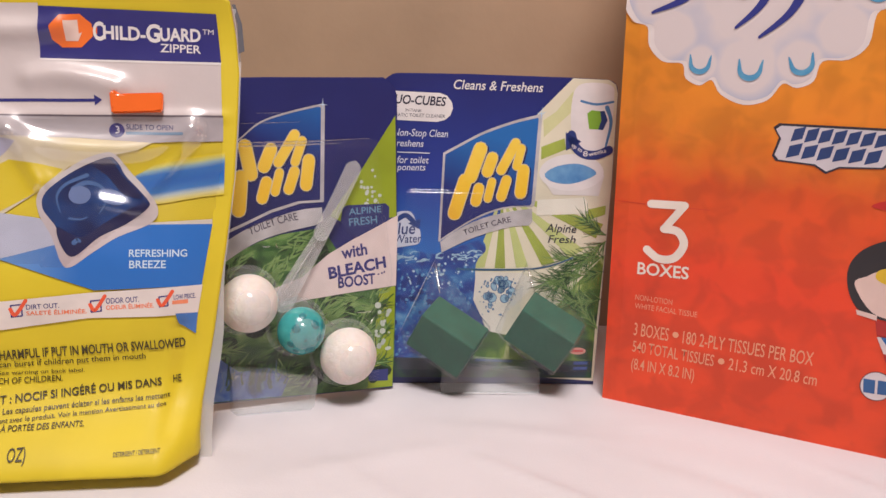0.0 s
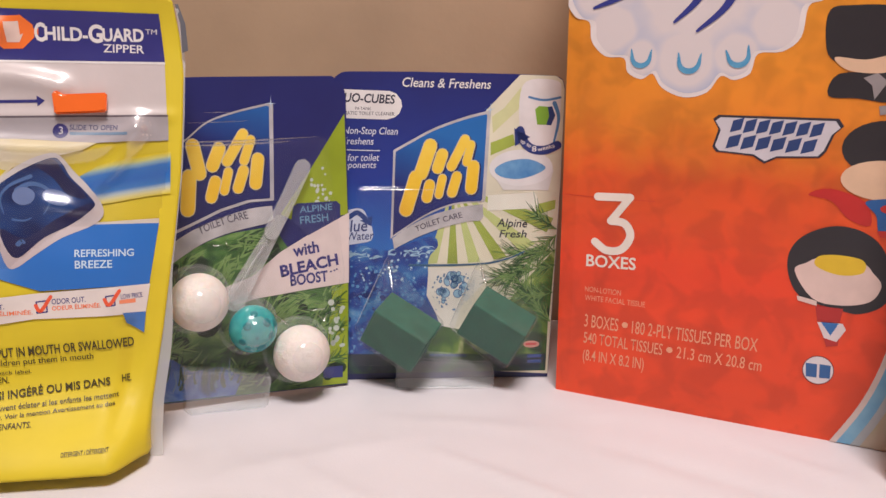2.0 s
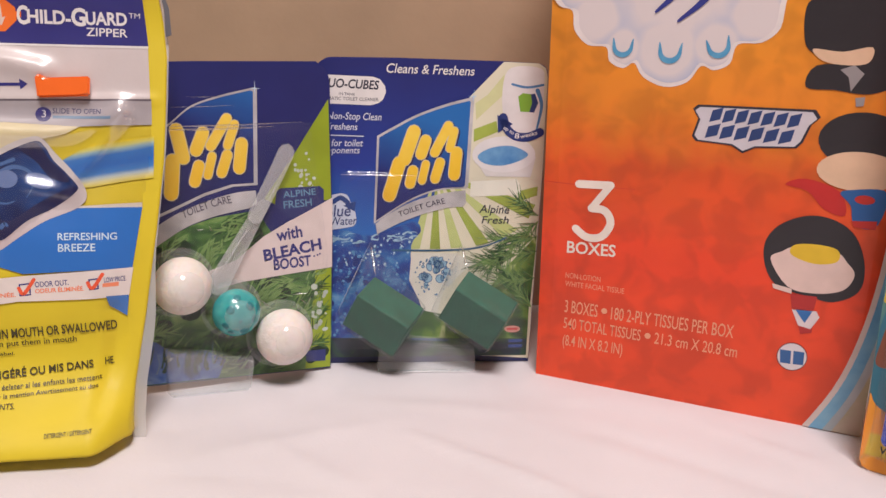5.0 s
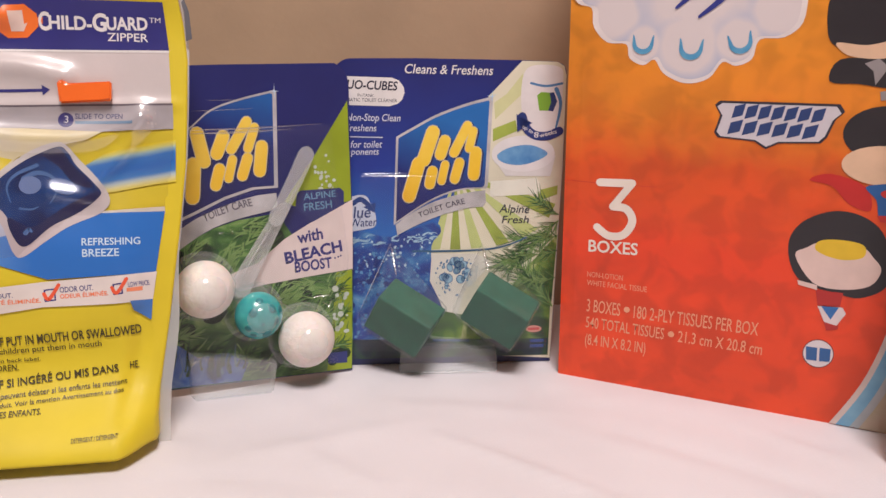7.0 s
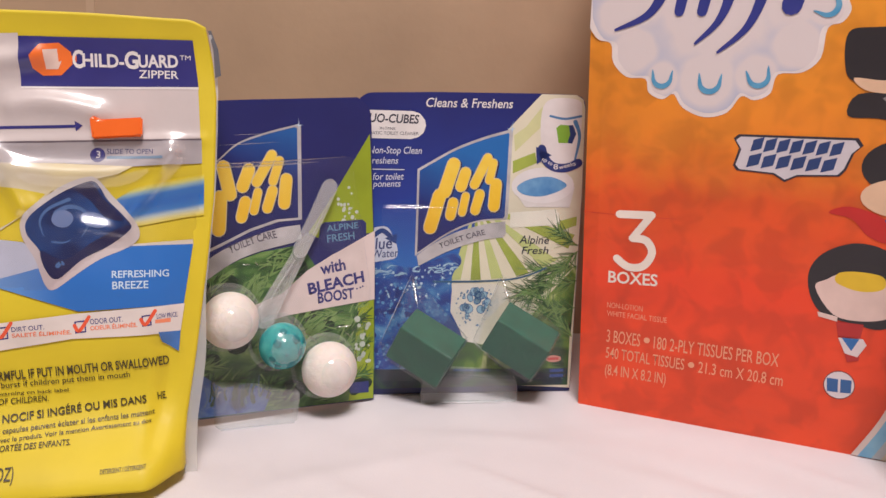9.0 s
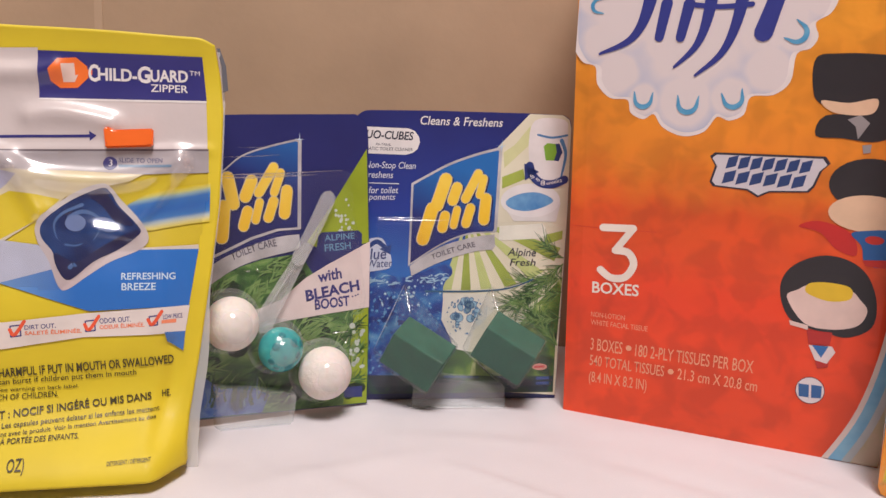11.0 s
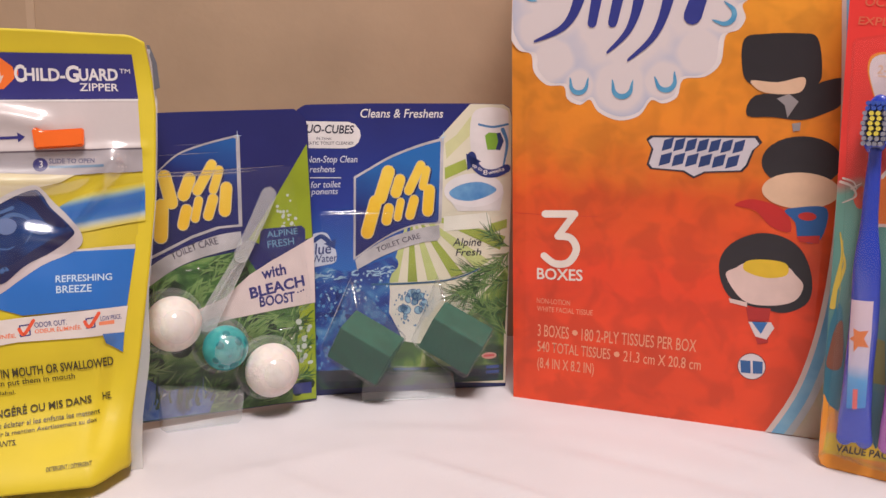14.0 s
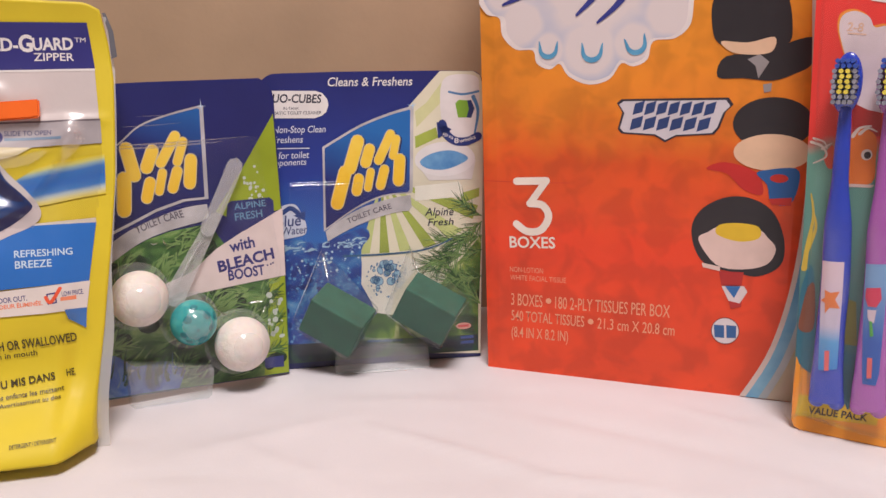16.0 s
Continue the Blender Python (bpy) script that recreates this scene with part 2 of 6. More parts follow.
def stroke(pts, w0, w1=None, n=6, caps=True):
    """A brush stroke along a smooth line, from one width to another, with round ends."""
    w1 = w0 if w1 is None else w1
    line = curve(pts, False, n) if len(pts) > 2 else [pts[0], tuple((pts[0][a] + pts[1][a]) / 2 for a in (0, 1)), pts[1]]
    lf, rt, k = [], [], len(line)
    for i, p in enumerate(line):
        q0, q1 = line[max(0, i - 1)], line[min(k - 1, i + 1)]
        d = Vector((q1[0] - q0[0], q1[1] - q0[1]))
        d = d.normalized() if d.length else Vector((1, 0))
        w = (w0 + (w1 - w0) * i / (k - 1)) / 2
        lf.append((p[0] - d.y * w, p[1] + d.x * w))
        rt.append((p[0] + d.y * w, p[1] - d.x * w))
        if i == 0:
            first = d
        last = d
    out = Ribbon(lf)
    out.sides, out.ends = (lf, rt), []
    if caps:
        for j in range(1, 5):
            a = math.pi / 2 - j * math.pi / 5
            out.append((line[-1][0] + w1 / 2 * (last.x * math.cos(a) - last.y * math.sin(a)), line[-1][1] + w1 / 2 * (last.y * math.cos(a) + last.x * math.sin(a))))
    if caps:
        out.ends.append([lf[-1]] + list(out[len(lf):]) + [rt[-1]])
    out += rt[::-1]
    if caps:
        for j in range(1, 5):
            a = -math.pi / 2 - j * math.pi / 5
            out.append((line[0][0] + w0 / 2 * (first.x * math.cos(a) - first.y * math.sin(a)), line[0][1] + w0 / 2 * (first.y * math.cos(a) + first.x * math.sin(a))))
        out.ends.append([rt[0]] + list(out[-4:]) + [lf[0]])
    return out


def flat(u, v):
    return 0.0


def add_poly(bm, pts):
    if isinstance(pts, Ribbon):
        lf, rt = ([bm.verts.new((p[0], 0, p[1])) for p in side] for side in pts.sides)
        for i in range(len(lf) - 1):
            bm.faces.new((lf[i], lf[i + 1], rt[i + 1], rt[i]))
        for end in pts.ends:
            bm.faces.new([bm.verts.new((p[0], 0, p[1])) for p in end])
        return
    vs = [bm.verts.new((p[0], 0, p[1])) for p in pts]
    try:
        f = bm.faces.new(vs)
    except ValueError:
        return
    area = sum(pts[i - 1][0] * p[1] - p[0] * pts[i - 1][1] for i, p in enumerate(pts))
    if area > 0:
        f.normal_flip()
    f.normal_update()


def drape(bm, layer, lift, grid=0.0):
    """Lay flat millimetre shapes on a thing's front: cut to a grid where the front is bent."""
    bmesh.ops.triangulate(bm, faces=bm.faces[:])
    if grid:
        us, vs = [v.co.x for v in bm.verts], [v.co.z for v in bm.verts]
        for axis, lo, hi in ((0, min(us), max(us)), (2, min(vs), max(vs))):
            k = math.ceil(lo / grid)
            while k * grid < hi:
                co, no = [0, 0, 0], [0, 0, 0]
                co[axis], no[axis] = k * grid, 1
                bmesh.ops.bisect_plane(bm, geom=bm.verts[:] + bm.edges[:] + bm.faces[:], plane_co=co, plane_no=no, dist=1e-4)
                k += 1
    for v in bm.verts:
        u, w = v.co.x, v.co.z
        v.co = Vector((u, -(0.09 if grid else 0.08) * layer - lift(u, w), w)) * 0.001


def decal(parent, name, polys, mat, layer, lift=flat, grid=0.0, label=""):
    """Printed shapes (millimetres across and up the front) as one part."""
    bm = bmesh.new()
    for p in polys:
        add_poly(bm, p)
    drape(bm, layer, lift, grid)
    return part(name, bm, mat, parent, label, smooth=bool(grid))


def lettering(parent, body, box, mat, layer, lift=flat, grid=0.0, bold=0.0, shear=0.0, name="lettering", arc=0.0):
    """A printed line of writing: box holds the ends of its baseline and a point at its cap height."""
    (x0, y0), (x1, y1), (x2, y2) = box
    cu = bpy.data.curves.new("writing", "FONT")
    cu.body, cu.shear, cu.offset, cu.resolution_u = body, shear, bold, 3
    ob = new("writing", cu)
    me = ob.evaluated_get(bpy.context.evaluated_depsgraph_get()).to_mesh()
    bm = bmesh.new()
    bm.from_mesh(me)
    bpy.data.objects.remove(ob)
    bpy.data.curves.remove(cu)
    lo, hi = min(v.co.x for v in bm.verts), max(v.co.x for v in bm.verts)
    d = Vector((x1 - x0, y1 - y0))
    wide = d.length
    d.normalize()
    e = Vector((-d.y, d.x))
    tall = Vector((x2 - x0, y2 - y0)).dot(e) / 0.70
    for v in bm.verts:
        s, r = (v.co.x - lo) / (hi - lo), v.co.y * tall
        r += arc * 4 * s * (1 - s)
        v.co = (x0 + d.x * s * wide + e.x * r, 0, y0 + d.y * s * wide + e.y * r)
    for f in bm.faces:
        f.normal_update()
    drape(bm, layer, lift, grid)
    bmesh.ops.recalc_face_normals(bm, faces=bm.faces[:])
    return part(name, bm, mat, parent)


def plate(pts, thick, y0=0.0):
    """A flat card of that outline (millimetres); its front lies at y0."""
    bm = bmesh.new()
    add_poly(bm, list(pts))
    for v in bm.verts:
        v.co = Vector((v.co.x, y0, v.co.z)) * 0.001
    ext = bmesh.ops.extrude_face_region(bm, geom=bm.faces[:])
    for v in ext["geom"]:
        if isinstance(v, bmesh.types.BMVert):
            v.co.y += thick * 0.001
    bmesh.ops.recalc_face_normals(bm, faces=bm.faces[:])
    bmesh.ops.triangulate(bm, faces=[f for f in bm.faces if len(f.verts) > 4])
    return bm


def ridge(pts, r, n=8):
    """A thin round ridge along points given as (across, up, forward) in millimetres."""
    bm = bmesh.new()
    prev, k = None, len(pts)
    for i, p in enumerate(pts):
        a, b = pts[max(0, i - 1)], pts[min(k - 1, i + 1)]
        d = Vector((b[0] - a[0], -(b[2] - a[2]), b[1] - a[1])).normalized()
        e = d.cross(Vector((0, 1, 0))).normalized()
        f = d.cross(e)
        w = r * (0.25 if i in (0, k - 1) else 1.0)
        c = Vector((p[0], -p[2], p[1]))
        cur = [bm.verts.new((c + (e * math.cos(2 * math.pi * j / n) + f * math.sin(2 * math.pi * j / n)) * w) * 0.001) for j in range(n)]
        if prev:
            for j in range(n):
                bm.faces.new((prev[j], prev[(j + 1) % n], cur[(j + 1) % n], cur[j]))
        prev = cur
    bmesh.ops.recalc_face_normals(bm, faces=bm.faces[:])
    return bm


def lying(pts, depth):
    return [(p[0], p[1], depth) for p in pts]


def outward(bm):
    """Turn an open shell so that its front looks away from the card."""
    bm.normal_update()
    if sum(f.normal.y * f.calc_area() for f in bm.faces) > 0:
        bmesh.ops.reverse_faces(bm, faces=bm.faces[:])
    return bm


def pieces(parent, name, polys, mat, layer, **kw):
    """Printed shapes that stand apart, each a part of its own."""
    for i, p in enumerate(polys):
        decal(parent, name, [p], mat, layer + 0.3 * (i % 3), **kw)


def rounded(x0, y0, x1, y1, r, n=5):
    out = []
    for cx, cy, a0 in ((x1 - r, y1 - r, 0), (x0 + r, y1 - r, 90), (x0 + r, y0 + r, 180), (x1 - r, y0 + r, 270)):
        for i in range(n + 1):
            a = radians(a0 + 90 * i / n)
            out.append((cx + r * math.cos(a), cy + r * math.sin(a)))
    return out


def block(x0, y0, z0, x1, y1, z1, bevel=0.0):
    bm = bmesh.new()
    bmesh.ops.create_cube(bm, size=1)
    for v in bm.verts:
        v.co = ((x0 + x1) / 2 + v.co.x * (x1 - x0), (y0 + y1) / 2 + v.co.y * (y1 - y0), (z0 + z1) / 2 + v.co.z * (z1 - z0))
    if bevel:
        bmesh.ops.bevel(bm, geom=bm.edges[:], offset=bevel, segments=3, affect="EDGES", profile=0.5)
    return bm


def ball(r, c, su=32, sv=20, squash=1.0):
    bm = bmesh.new()
    bmesh.ops.create_uvsphere(bm, u_segments=su, v_segments=sv, radius=1)
    for v in bm.verts:
        v.co = (c[0] + v.co.x * r, c[1] + v.co.y * r * squash, c[2] + v.co.z * r)
    return bm


def structure(name, bm, mat, label, category, smooth=False):
    return tagged(new(name, mesh_of(name, bm, mat, smooth)), label, category, kind="structure")


# ---- the room and the covered table ----
WALL_Y = 0.47
wall_paint = paint("tan_wall_paint", (186, 158, 131), 0.7, vary=0.08, scale=11, bump=0.16, bump_scale=160)
cream = paint("cream_room_paint", (205, 190, 170), 0.8, vary=0.03, scale=4)
floor_mat = paint("brown_floor", (120, 95, 75), 0.5, vary=0.15, scale=6)
structure("wall_back", block(-1.8, WALL_Y, -0.75, 1.8, WALL_Y + 0.1, 1.65), wall_paint, "plain tan painted wall behind the table", "wall")
structure("wall_left", block(-1.9, -2.4, -0.75, -1.8, WALL_Y + 0.1, 1.65), cream, "plain cream painted side wall", "wall")
structure("wall_right", block(1.8, -2.4, -0.75, 1.9, WALL_Y + 0.1, 1.65), cream, "plain cream painted side wall", "wall")
structure("wall_front", block(-1.9, -2.5, -0.75, 1.9, -2.4, 1.65), cream, "plain cream painted wall", "wall")
structure("floor", block(-1.9, -2.5, -0.85, 1.9, WALL_Y + 0.1, -0.75), floor_mat, "brown floor under the table", "floor")
structure("ceiling", block(-1.9, -2.5, 1.65, 1.9, WALL_Y + 0.1, 1.75), cream, "plain cream ceiling", "ceiling")

seam = block(-0.1525, WALL_Y - 0.0007, 0.0, -0.1475, WALL_Y + 0.004, 1.2)
structure("trim", seam, paint("seam_filler", (191, 164, 138), 0.7, vary=0.06, scale=14), "faint upright seam in the tan wall", "trim")


FEET = (((-0.19, 0.218), (-0.055, 0.258)), ((-0.074, 0.302), (0.026, 0.345)), ((-0.044, 0.300), (-0.010, 0.322)), ((0.022, 0.3536), (0.134, 0.361)), ((0.050, 0.341), (0.102, 0.344)), ((0.133, 0.344), (0.273, 0.274)), ((0.256, 0.246), (0.312, 0.199)))
LONG_FOLDS = (((0.065, 0.278), (0.142, 0.216), 0.0042, 0.0020), ((0.125, 0.222), (0.186, 0.199), 0.0036, 0.0018), ((0.205, 0.290), (0.252, 0.238), 0.0046, 0.0016),
              ((0.000, 0.270), (0.052, 0.222), 0.0056, 0.0015), ((-0.035, 0.250), (0.060, 0.292), 0.0062, 0.0013), ((0.150, 0.282), (0.215, 0.232), 0.0056, -0.0012), ((0.040, 0.312), (0.128, 0.300), 0.0056, 0.0010))


def gap(x, y, p, q):
    """The distance of a point from a straight stretch, and how far along it lies."""
    dx, dy = q[0] - p[0], q[1] - p[1]
    s = min(1.0, max(0.0, ((x - p[0]) * dx + (y - p[1]) * dy) / (dx * dx + dy * dy)))
    return math.hypot(x - p[0] - s * dx, y - p[1] - s * dy), s


def table_cloth():
    cols, rows = 300, 220
    x0, x1, y0, y1 = -0.75, 0.75, -0.62, WALL_Y - 0.002
    bm = bmesh.new()
    grid = []
    folds = [(random.uniform(-0.3, 0.42), random.uniform(0.0, 0.33), random.uniform(-1.1, 0.25), random.uniform(0.015, 0.06), random.uniform(0.0028, 0.007), random.choice((1, 1, -1)) * random.uniform(0.0004, 0.0012)) for _ in range(80)]
    for j in range(rows + 1):
        line = []
        for i in range(cols + 1):
            # finer cells near the goods
            a, b = 2 * i / cols - 1, j / rows
            x = 0.08 + 0.67 * (0.45 * a + 0.55 * a ** 3)
            y = y0 + (y1 - y0) * (1 - (1 - b) ** 1.7)
            z = 0.0007 * noise.noise((x * 14, y * 14, 0)) + 0.0004 * noise.noise((x * 34 + y * 16, y * 45, 3.1))
            for fx, fy, fa, fl, fw, fh in folds:
                dx, dy = x - fx, y - fy
                s, t = dx * math.cos(fa) + dy * math.sin(fa), -dx * math.sin(fa) + dy * math.cos(fa)
                if abs(s) < fl * 1.8 and abs(t) < fw * 3:
                    z += fh * math.exp(-(s / fl) ** 2 - (t / fw) ** 2)
            for p, q, fw, fh in LONG_FOLDS:
                d, s = gap(x, y, p, q)
                if d < 3 * fw:
                    z += fh * math.exp(-(d / fw) ** 2) * (0.35 + 0.65 * math.sin(math.pi * s))
            near = min(gap(x, y, p, q)[0] for p, q in FEET) if y > 0.1 else 1.0
            free = ss(0.006, 0.03, near)
            line.append(bm.verts.new((x, y, min(0.0, free * (z - 0.0022)))))
        grid.append(line)
    for j in range(rows):
        for i in range(cols):
            bm.faces.new((grid[j][i], grid[j][i + 1], grid[j + 1][i + 1], grid[j + 1][i]))
    return bm


cloth = paint("white_cloth", (214, 210, 215), 0.75, vary=0.03, scale=14, bump=0.1, bump_scale=900)
structure("table_cloth", table_cloth(), cloth, "white cloth with soft creases spread over the table", "tablecloth", smooth=True)
structure("table_top", block(-0.74, -0.61, -0.04, 0.74, WALL_Y - 0.003, -0.006), paint("table_wood", (150, 115, 80), 0.5, vary=0.2, scale=12), "wooden table under the white cloth", "table")

# ---- inks ----
NAVY, WHITE, LIME, SILVER, YELLOW = (37, 42, 106), (226, 222, 222), (152, 172, 44), (190, 184, 186), (226, 178, 48)
BLUE, ORANGE, BLACK = (44, 82, 158), (238, 116, 48), (47, 44, 49)
CARD_GLOSS = 0.2


# ---- the pouch of laundry capsules ----
CREASES = [(line, w, h) for line, w, h in (
    (curve([(-100.3, 141.9), (-83.6, 134.1), (-73.5, 128.9), (-57.6, 127.1), (-41.4, 127.2), (-29.7, 129.0), (-20.2, 133.3), (-14.9, 137.0)], False, 4), 4.5, 2.9),
    (curve([(-13.9, 135.0), (-20.1, 124.6), (-26.6, 116.3), (-32.5, 108.7)], False, 3), 3.4, 2.2),
    (curve([(-105.1, 172.2), (-87.5, 172.9), (-75.2, 173.7), (-66.1, 175.6)], False, 3), 4.5, 3.0),
    (curve([(-76.2, 155.0), (-67.2, 156.4), (-55.8, 155.4), (-44.1, 152.8)], False, 3), 4.5, 2.8),
    (curve([(-84.3, 133.6), (-77.8, 123.4), (-72.5, 113.7)], False, 3), 4.0, 2.6),
    (curve([(-100.2, 139.0), (-60.1, 140.7), (-29.8, 141.4), (-1.7, 142.1)], False, 3), 2.6, 0.8),
    (curve([(-22.6, 15.0), (-20.2, 27.6), (-16.9, 44.5), (-17.8, 54.5)], False, 3), 4.0, -2.2),
    (curve([(-50.0, 106.0), (-41.9, 104.6), (-33.3, 103.1)], False, 3), 3.0, 1.4))]


def crease(u, v):
    """Folds in the film, each a soft ridge along a line."""
    z = 0.0
    for line, w, h in CREASES:
        best = 1e9
        for (x0, y0), (x1, y1) in zip(line, line[1:]):
            dx, dy = x1 - x0, y1 - y0
            s = min(1.0, max(0.0, ((u - x0) * dx + (v - y0) * dy) / (dx * dx + dy * dy + 1e-9)))
            best = min(best, (u - x0 - s * dx) ** 2 + (v - y0 - s * dy) ** 2)
        if best < 9 * w * w:
            z += h * math.exp(-best / (w * w))
    return z


def belly(u, v):
    """How far the filled pouch stands out from its flat back seam, in millimetres."""
    side = ss(0, 26, -u) * ss(0, 26, u + 175)
    return side * (26 * math.exp(-(max(v, 0) / 22) ** 2) + 8 * math.exp(-((v - 72) / 38) ** 2)) + 0.008 * max(0, v - 165) ** 2 + 0.6 * noise.noise((u * 0.06, v * 0.05, 7.0)) * ss(0, 20, -u) + crease(u, v)


def pouch_right(v):
    """The right-hand edge of the pouch's front, which narrows to its foot."""
    knots = ((0, -11.0), (8, -11.2), (24, -10.2), (54, -5.5), (89, -1.0), (120, 2.4), (145, 3.6), (165, 4.2), (180, 3.0), (194, 0.5))
    for (v0, u0), (v1, u1) in zip(knots, knots[1:]):
        if v <= v1:
            return u0 + (u1 - u0) * max(0.0, (v - v0) / (v1 - v0))
    return knots[-1][1]


def pouch_top(u):
    return 192.7 - 1.2 * ss(-60, 4, u) - 3.4 * ss(-10, 3, u) ** 2


def pouch_shell(lift, left, inset=0.0):
    cols, rows = 116, 150
    bm = bmesh.new()
    front, back = [], []
    for j in range(rows + 1):
        fl, bl = [], []
        for i in range(cols + 1):
            s, q = i / cols, j / rows
            v = 194.0 * q
            u = left + (pouch_right(v) - inset - left) * s
            v *= pouch_top(u) / 194.0
            corner = 6.0 * ss(0.9, 1.0, s) * ss(30, 0, v)
            fl.append(bm.verts.new(Vector((u, -lift(u, v), v + corner * 0.6)) * 0.001))
            bl.append(bm.verts.new(Vector((u, 0.6 - 0.008 * max(0, v - 165) ** 2 + 24 * ss(60, 0, v) * ss(0, 26, -u) * ss(0, 26, u + 175), v + corner * 0.6)) * 0.001))
        front.append(fl)
        back.append(bl)
    for j in range(rows):
        for i in range(cols):
            bm.faces.new((front[j][i], front[j][i + 1], front[j + 1][i + 1], front[j + 1][i]))
            bm.faces.new((back[j][i + 1], back[j][i], back[j + 1][i], back[j + 1][i + 1]))
    for j in range(rows):
        bm.faces.new((front[j][cols], back[j][cols], back[j + 1][cols], front[j + 1][cols]))
        bm.faces.new((back[j][0], front[j][0], front[j + 1][0], back[j + 1][0]))
    for i in range(cols):
        bm.faces.new((front[rows][i], front[rows][i + 1], back[rows][i + 1], back[rows][i]))
        bm.faces.new((front[0][i + 1], front[0][i], back[0][i], back[0][i + 1]))
    return bm


def inside(p, poly):
    hit = False
    for (x0, y0), (x1, y1) in zip(poly, poly[1:] + poly[:1]):
        if (y0 > p[1]) != (y1 > p[1]) and p[0] < x0 + (x1 - x0) * (p[1] - y0) / (y1 - y0):
            hit = not hit
    return hit


def film_sheet(poly, lift, step):
    """An even net of film within an outline, lifted off the thing's front (millimetres)."""
    bm = bmesh.new()
    xs, ys = [p[0] for p in poly], [p[1] for p in poly]
    nx, ny = int((max(xs) - min(xs)) / step), int((max(ys) - min(ys)) / step)
    net = {}

    def vert(i, j):
        if (i, j) not in net:
            u, v = min(xs) + i * step, min(ys) + j * step
            net[i, j] = bm.verts.new(Vector((u, -lift(u, v), v)) * 0.001)
        return net[i, j]

    for j in range(ny):
        for i in range(nx):
            if inside((min(xs) + (i + 0.5) * step, min(ys) + (j + 0.5) * step), poly):
                bm.faces.new((vert(i, j), vert(i + 1, j), vert(i + 1, j + 1), vert(i, j + 1)))
    return bm


def laundry_pouch():
    t = thing("detergent_pouch", pose(-0.0411, 0.2699, 0, -12.27, 0, 8.53), "glossy yellow plastic stand-up pouch of laundry capsules on the cloth", "pouch")
    film = paint("yellow_pouch_film", (216, 194, 38), 0.6, vary=0.05, scale=30, bump=0.2, bump_scale=45, coat=0.02)
    part("pouch_body", pouch_shell(belly, -150), film, t, smooth=True)
    # clear sealed margin down the side
    bm = bmesh.new()
    rows = 40
    prev = None
    for j in range(rows + 1):
        v = 186.0 * j / rows
        u = pouch_right(v)
        w = 0.8 + 3.8 * ss(85, 40, v)
        cur = [bm.verts.new(Vector((u - 0.5, 0.25 - 0.008 * max(0, v - 165) ** 2, v)) * 0.001), bm.verts.new(Vector((u + w, 0.6 + 0.4 * math.sin(v * 0.15) - 0.008 * max(0, v - 165) ** 2, v)) * 0.001)]
        if prev:
            bm.faces.new((prev[0], prev[1], cur[1], cur[0]))
        prev = cur
    part("top_notch", plate([(4.0, 168), (6.4, 169), (5.4, 180), (2.6, 188), (1.2, 188), (3.4, 180)], 0.4, -2.4), paint("grey_notch", (96, 96, 104), 0.4), t, "grey torn notch at the top seal")
    part("seal_margin", bm, SEAL, t, "clear heat-sealed margin", smooth=True)
    g = dict(lift=lambda u, v: belly(u, v) + 0.34, grid=1.4)
    grey = paint("pouch_white_film", (206, 196, 196), 0.34, vary=0.05, scale=25, coat=0.6, bump=0.3, bump_scale=70)
    navy = paint("pouch_navy_print", (54, 54, 124), 0.32, vary=0.05, coat=0.5)
    blue = paint("pouch_blue_print", (52, 112, 188), 0.32, vary=0.12, scale=25, coat=0.5, bump=0.25, bump_scale=45)
    # white zip field
    decal(t, "zip_field", [[(-142.6, 180.6), (-73.3, 184.1), (-73.0, 163.1), (-3.3, 164.2), (-2.7, 142.6), (-2.2, 132.3), (-142.0, 129.7)]], grey, 1, **g)
    decal(t, "lower_zip_field", [[(-142.3, 137.7), (-2.2, 141.5), (-2.2, 131.8), (-29.7, 130.0), (-57.7, 131.3), (-142.1, 131.6)]], paint("pouch_grey_film", (184, 178, 184), 0.3, vary=0.06, coat=0.5), 1.6, **g)
    decal(t, "zip_ridge", [[(-142.3, 138.4), (-2.2, 142.3), (-2.2, 141.5), (-142.3, 137.7)]], paint("pouch_ridge", (110, 100, 108), 0.35), 2.2, **g)
    decal(t, "banner", [[(-73.3, 183.0), (-5.0, 183.4), (-3.1, 164.2), (-73.0, 162.8)]], navy, 2, label="navy banner with safety writing", **g)
    decal(t, "banner_edge", [[(-73.0, 162.8), (-3.1, 164.2), (-3.1, 163.2), (-73.0, 162.1)]], ink(WHITE), 2.6, **g)
    decal(t, "stop_sign", [[(-69.1, 175.0), (-65.3, 179.9), (-58.0, 180.8), (-53.5, 177.2), (-53.1, 172.4), (-57.5, 167.8), (-64.6, 167.4), (-68.3, 170.2)]], ink(ORANGE), 3, label="orange eight-sided stop sign", **g)
    decal(t, "stop_sign_key", [[(-54.0, 175.8), (-51.4, 175.9), (-51.5, 173.5), (-54.0, 173.4)]], ink(ORANGE), 2.7, **g)
    decal(t, "stop_sign_bars", [[(-64.0, 177.6), (-58.8, 178.4), (-58.4, 173.1), (-57.2, 173.7), (-58.7, 170.2), (-63.2, 170.0)]], ink((222, 196, 186)), 4, **g)
    lettering(t, "C", [(-53.1, 171.2), (-48.9, 171.2), (-53.0, 178.0)], ink(WHITE), 3.4, bold=0.035, **g)
    lettering(t, "HILD-", [(-49.2, 171.7), (-32.9, 171.7), (-49.1, 176.8)], ink(WHITE), 3.4, bold=0.03, **g)
    lettering(t, "G", [(-32.7, 171.5), (-27.2, 171.5), (-32.4, 178.1)], ink(WHITE), 3.4, bold=0.035, **g)
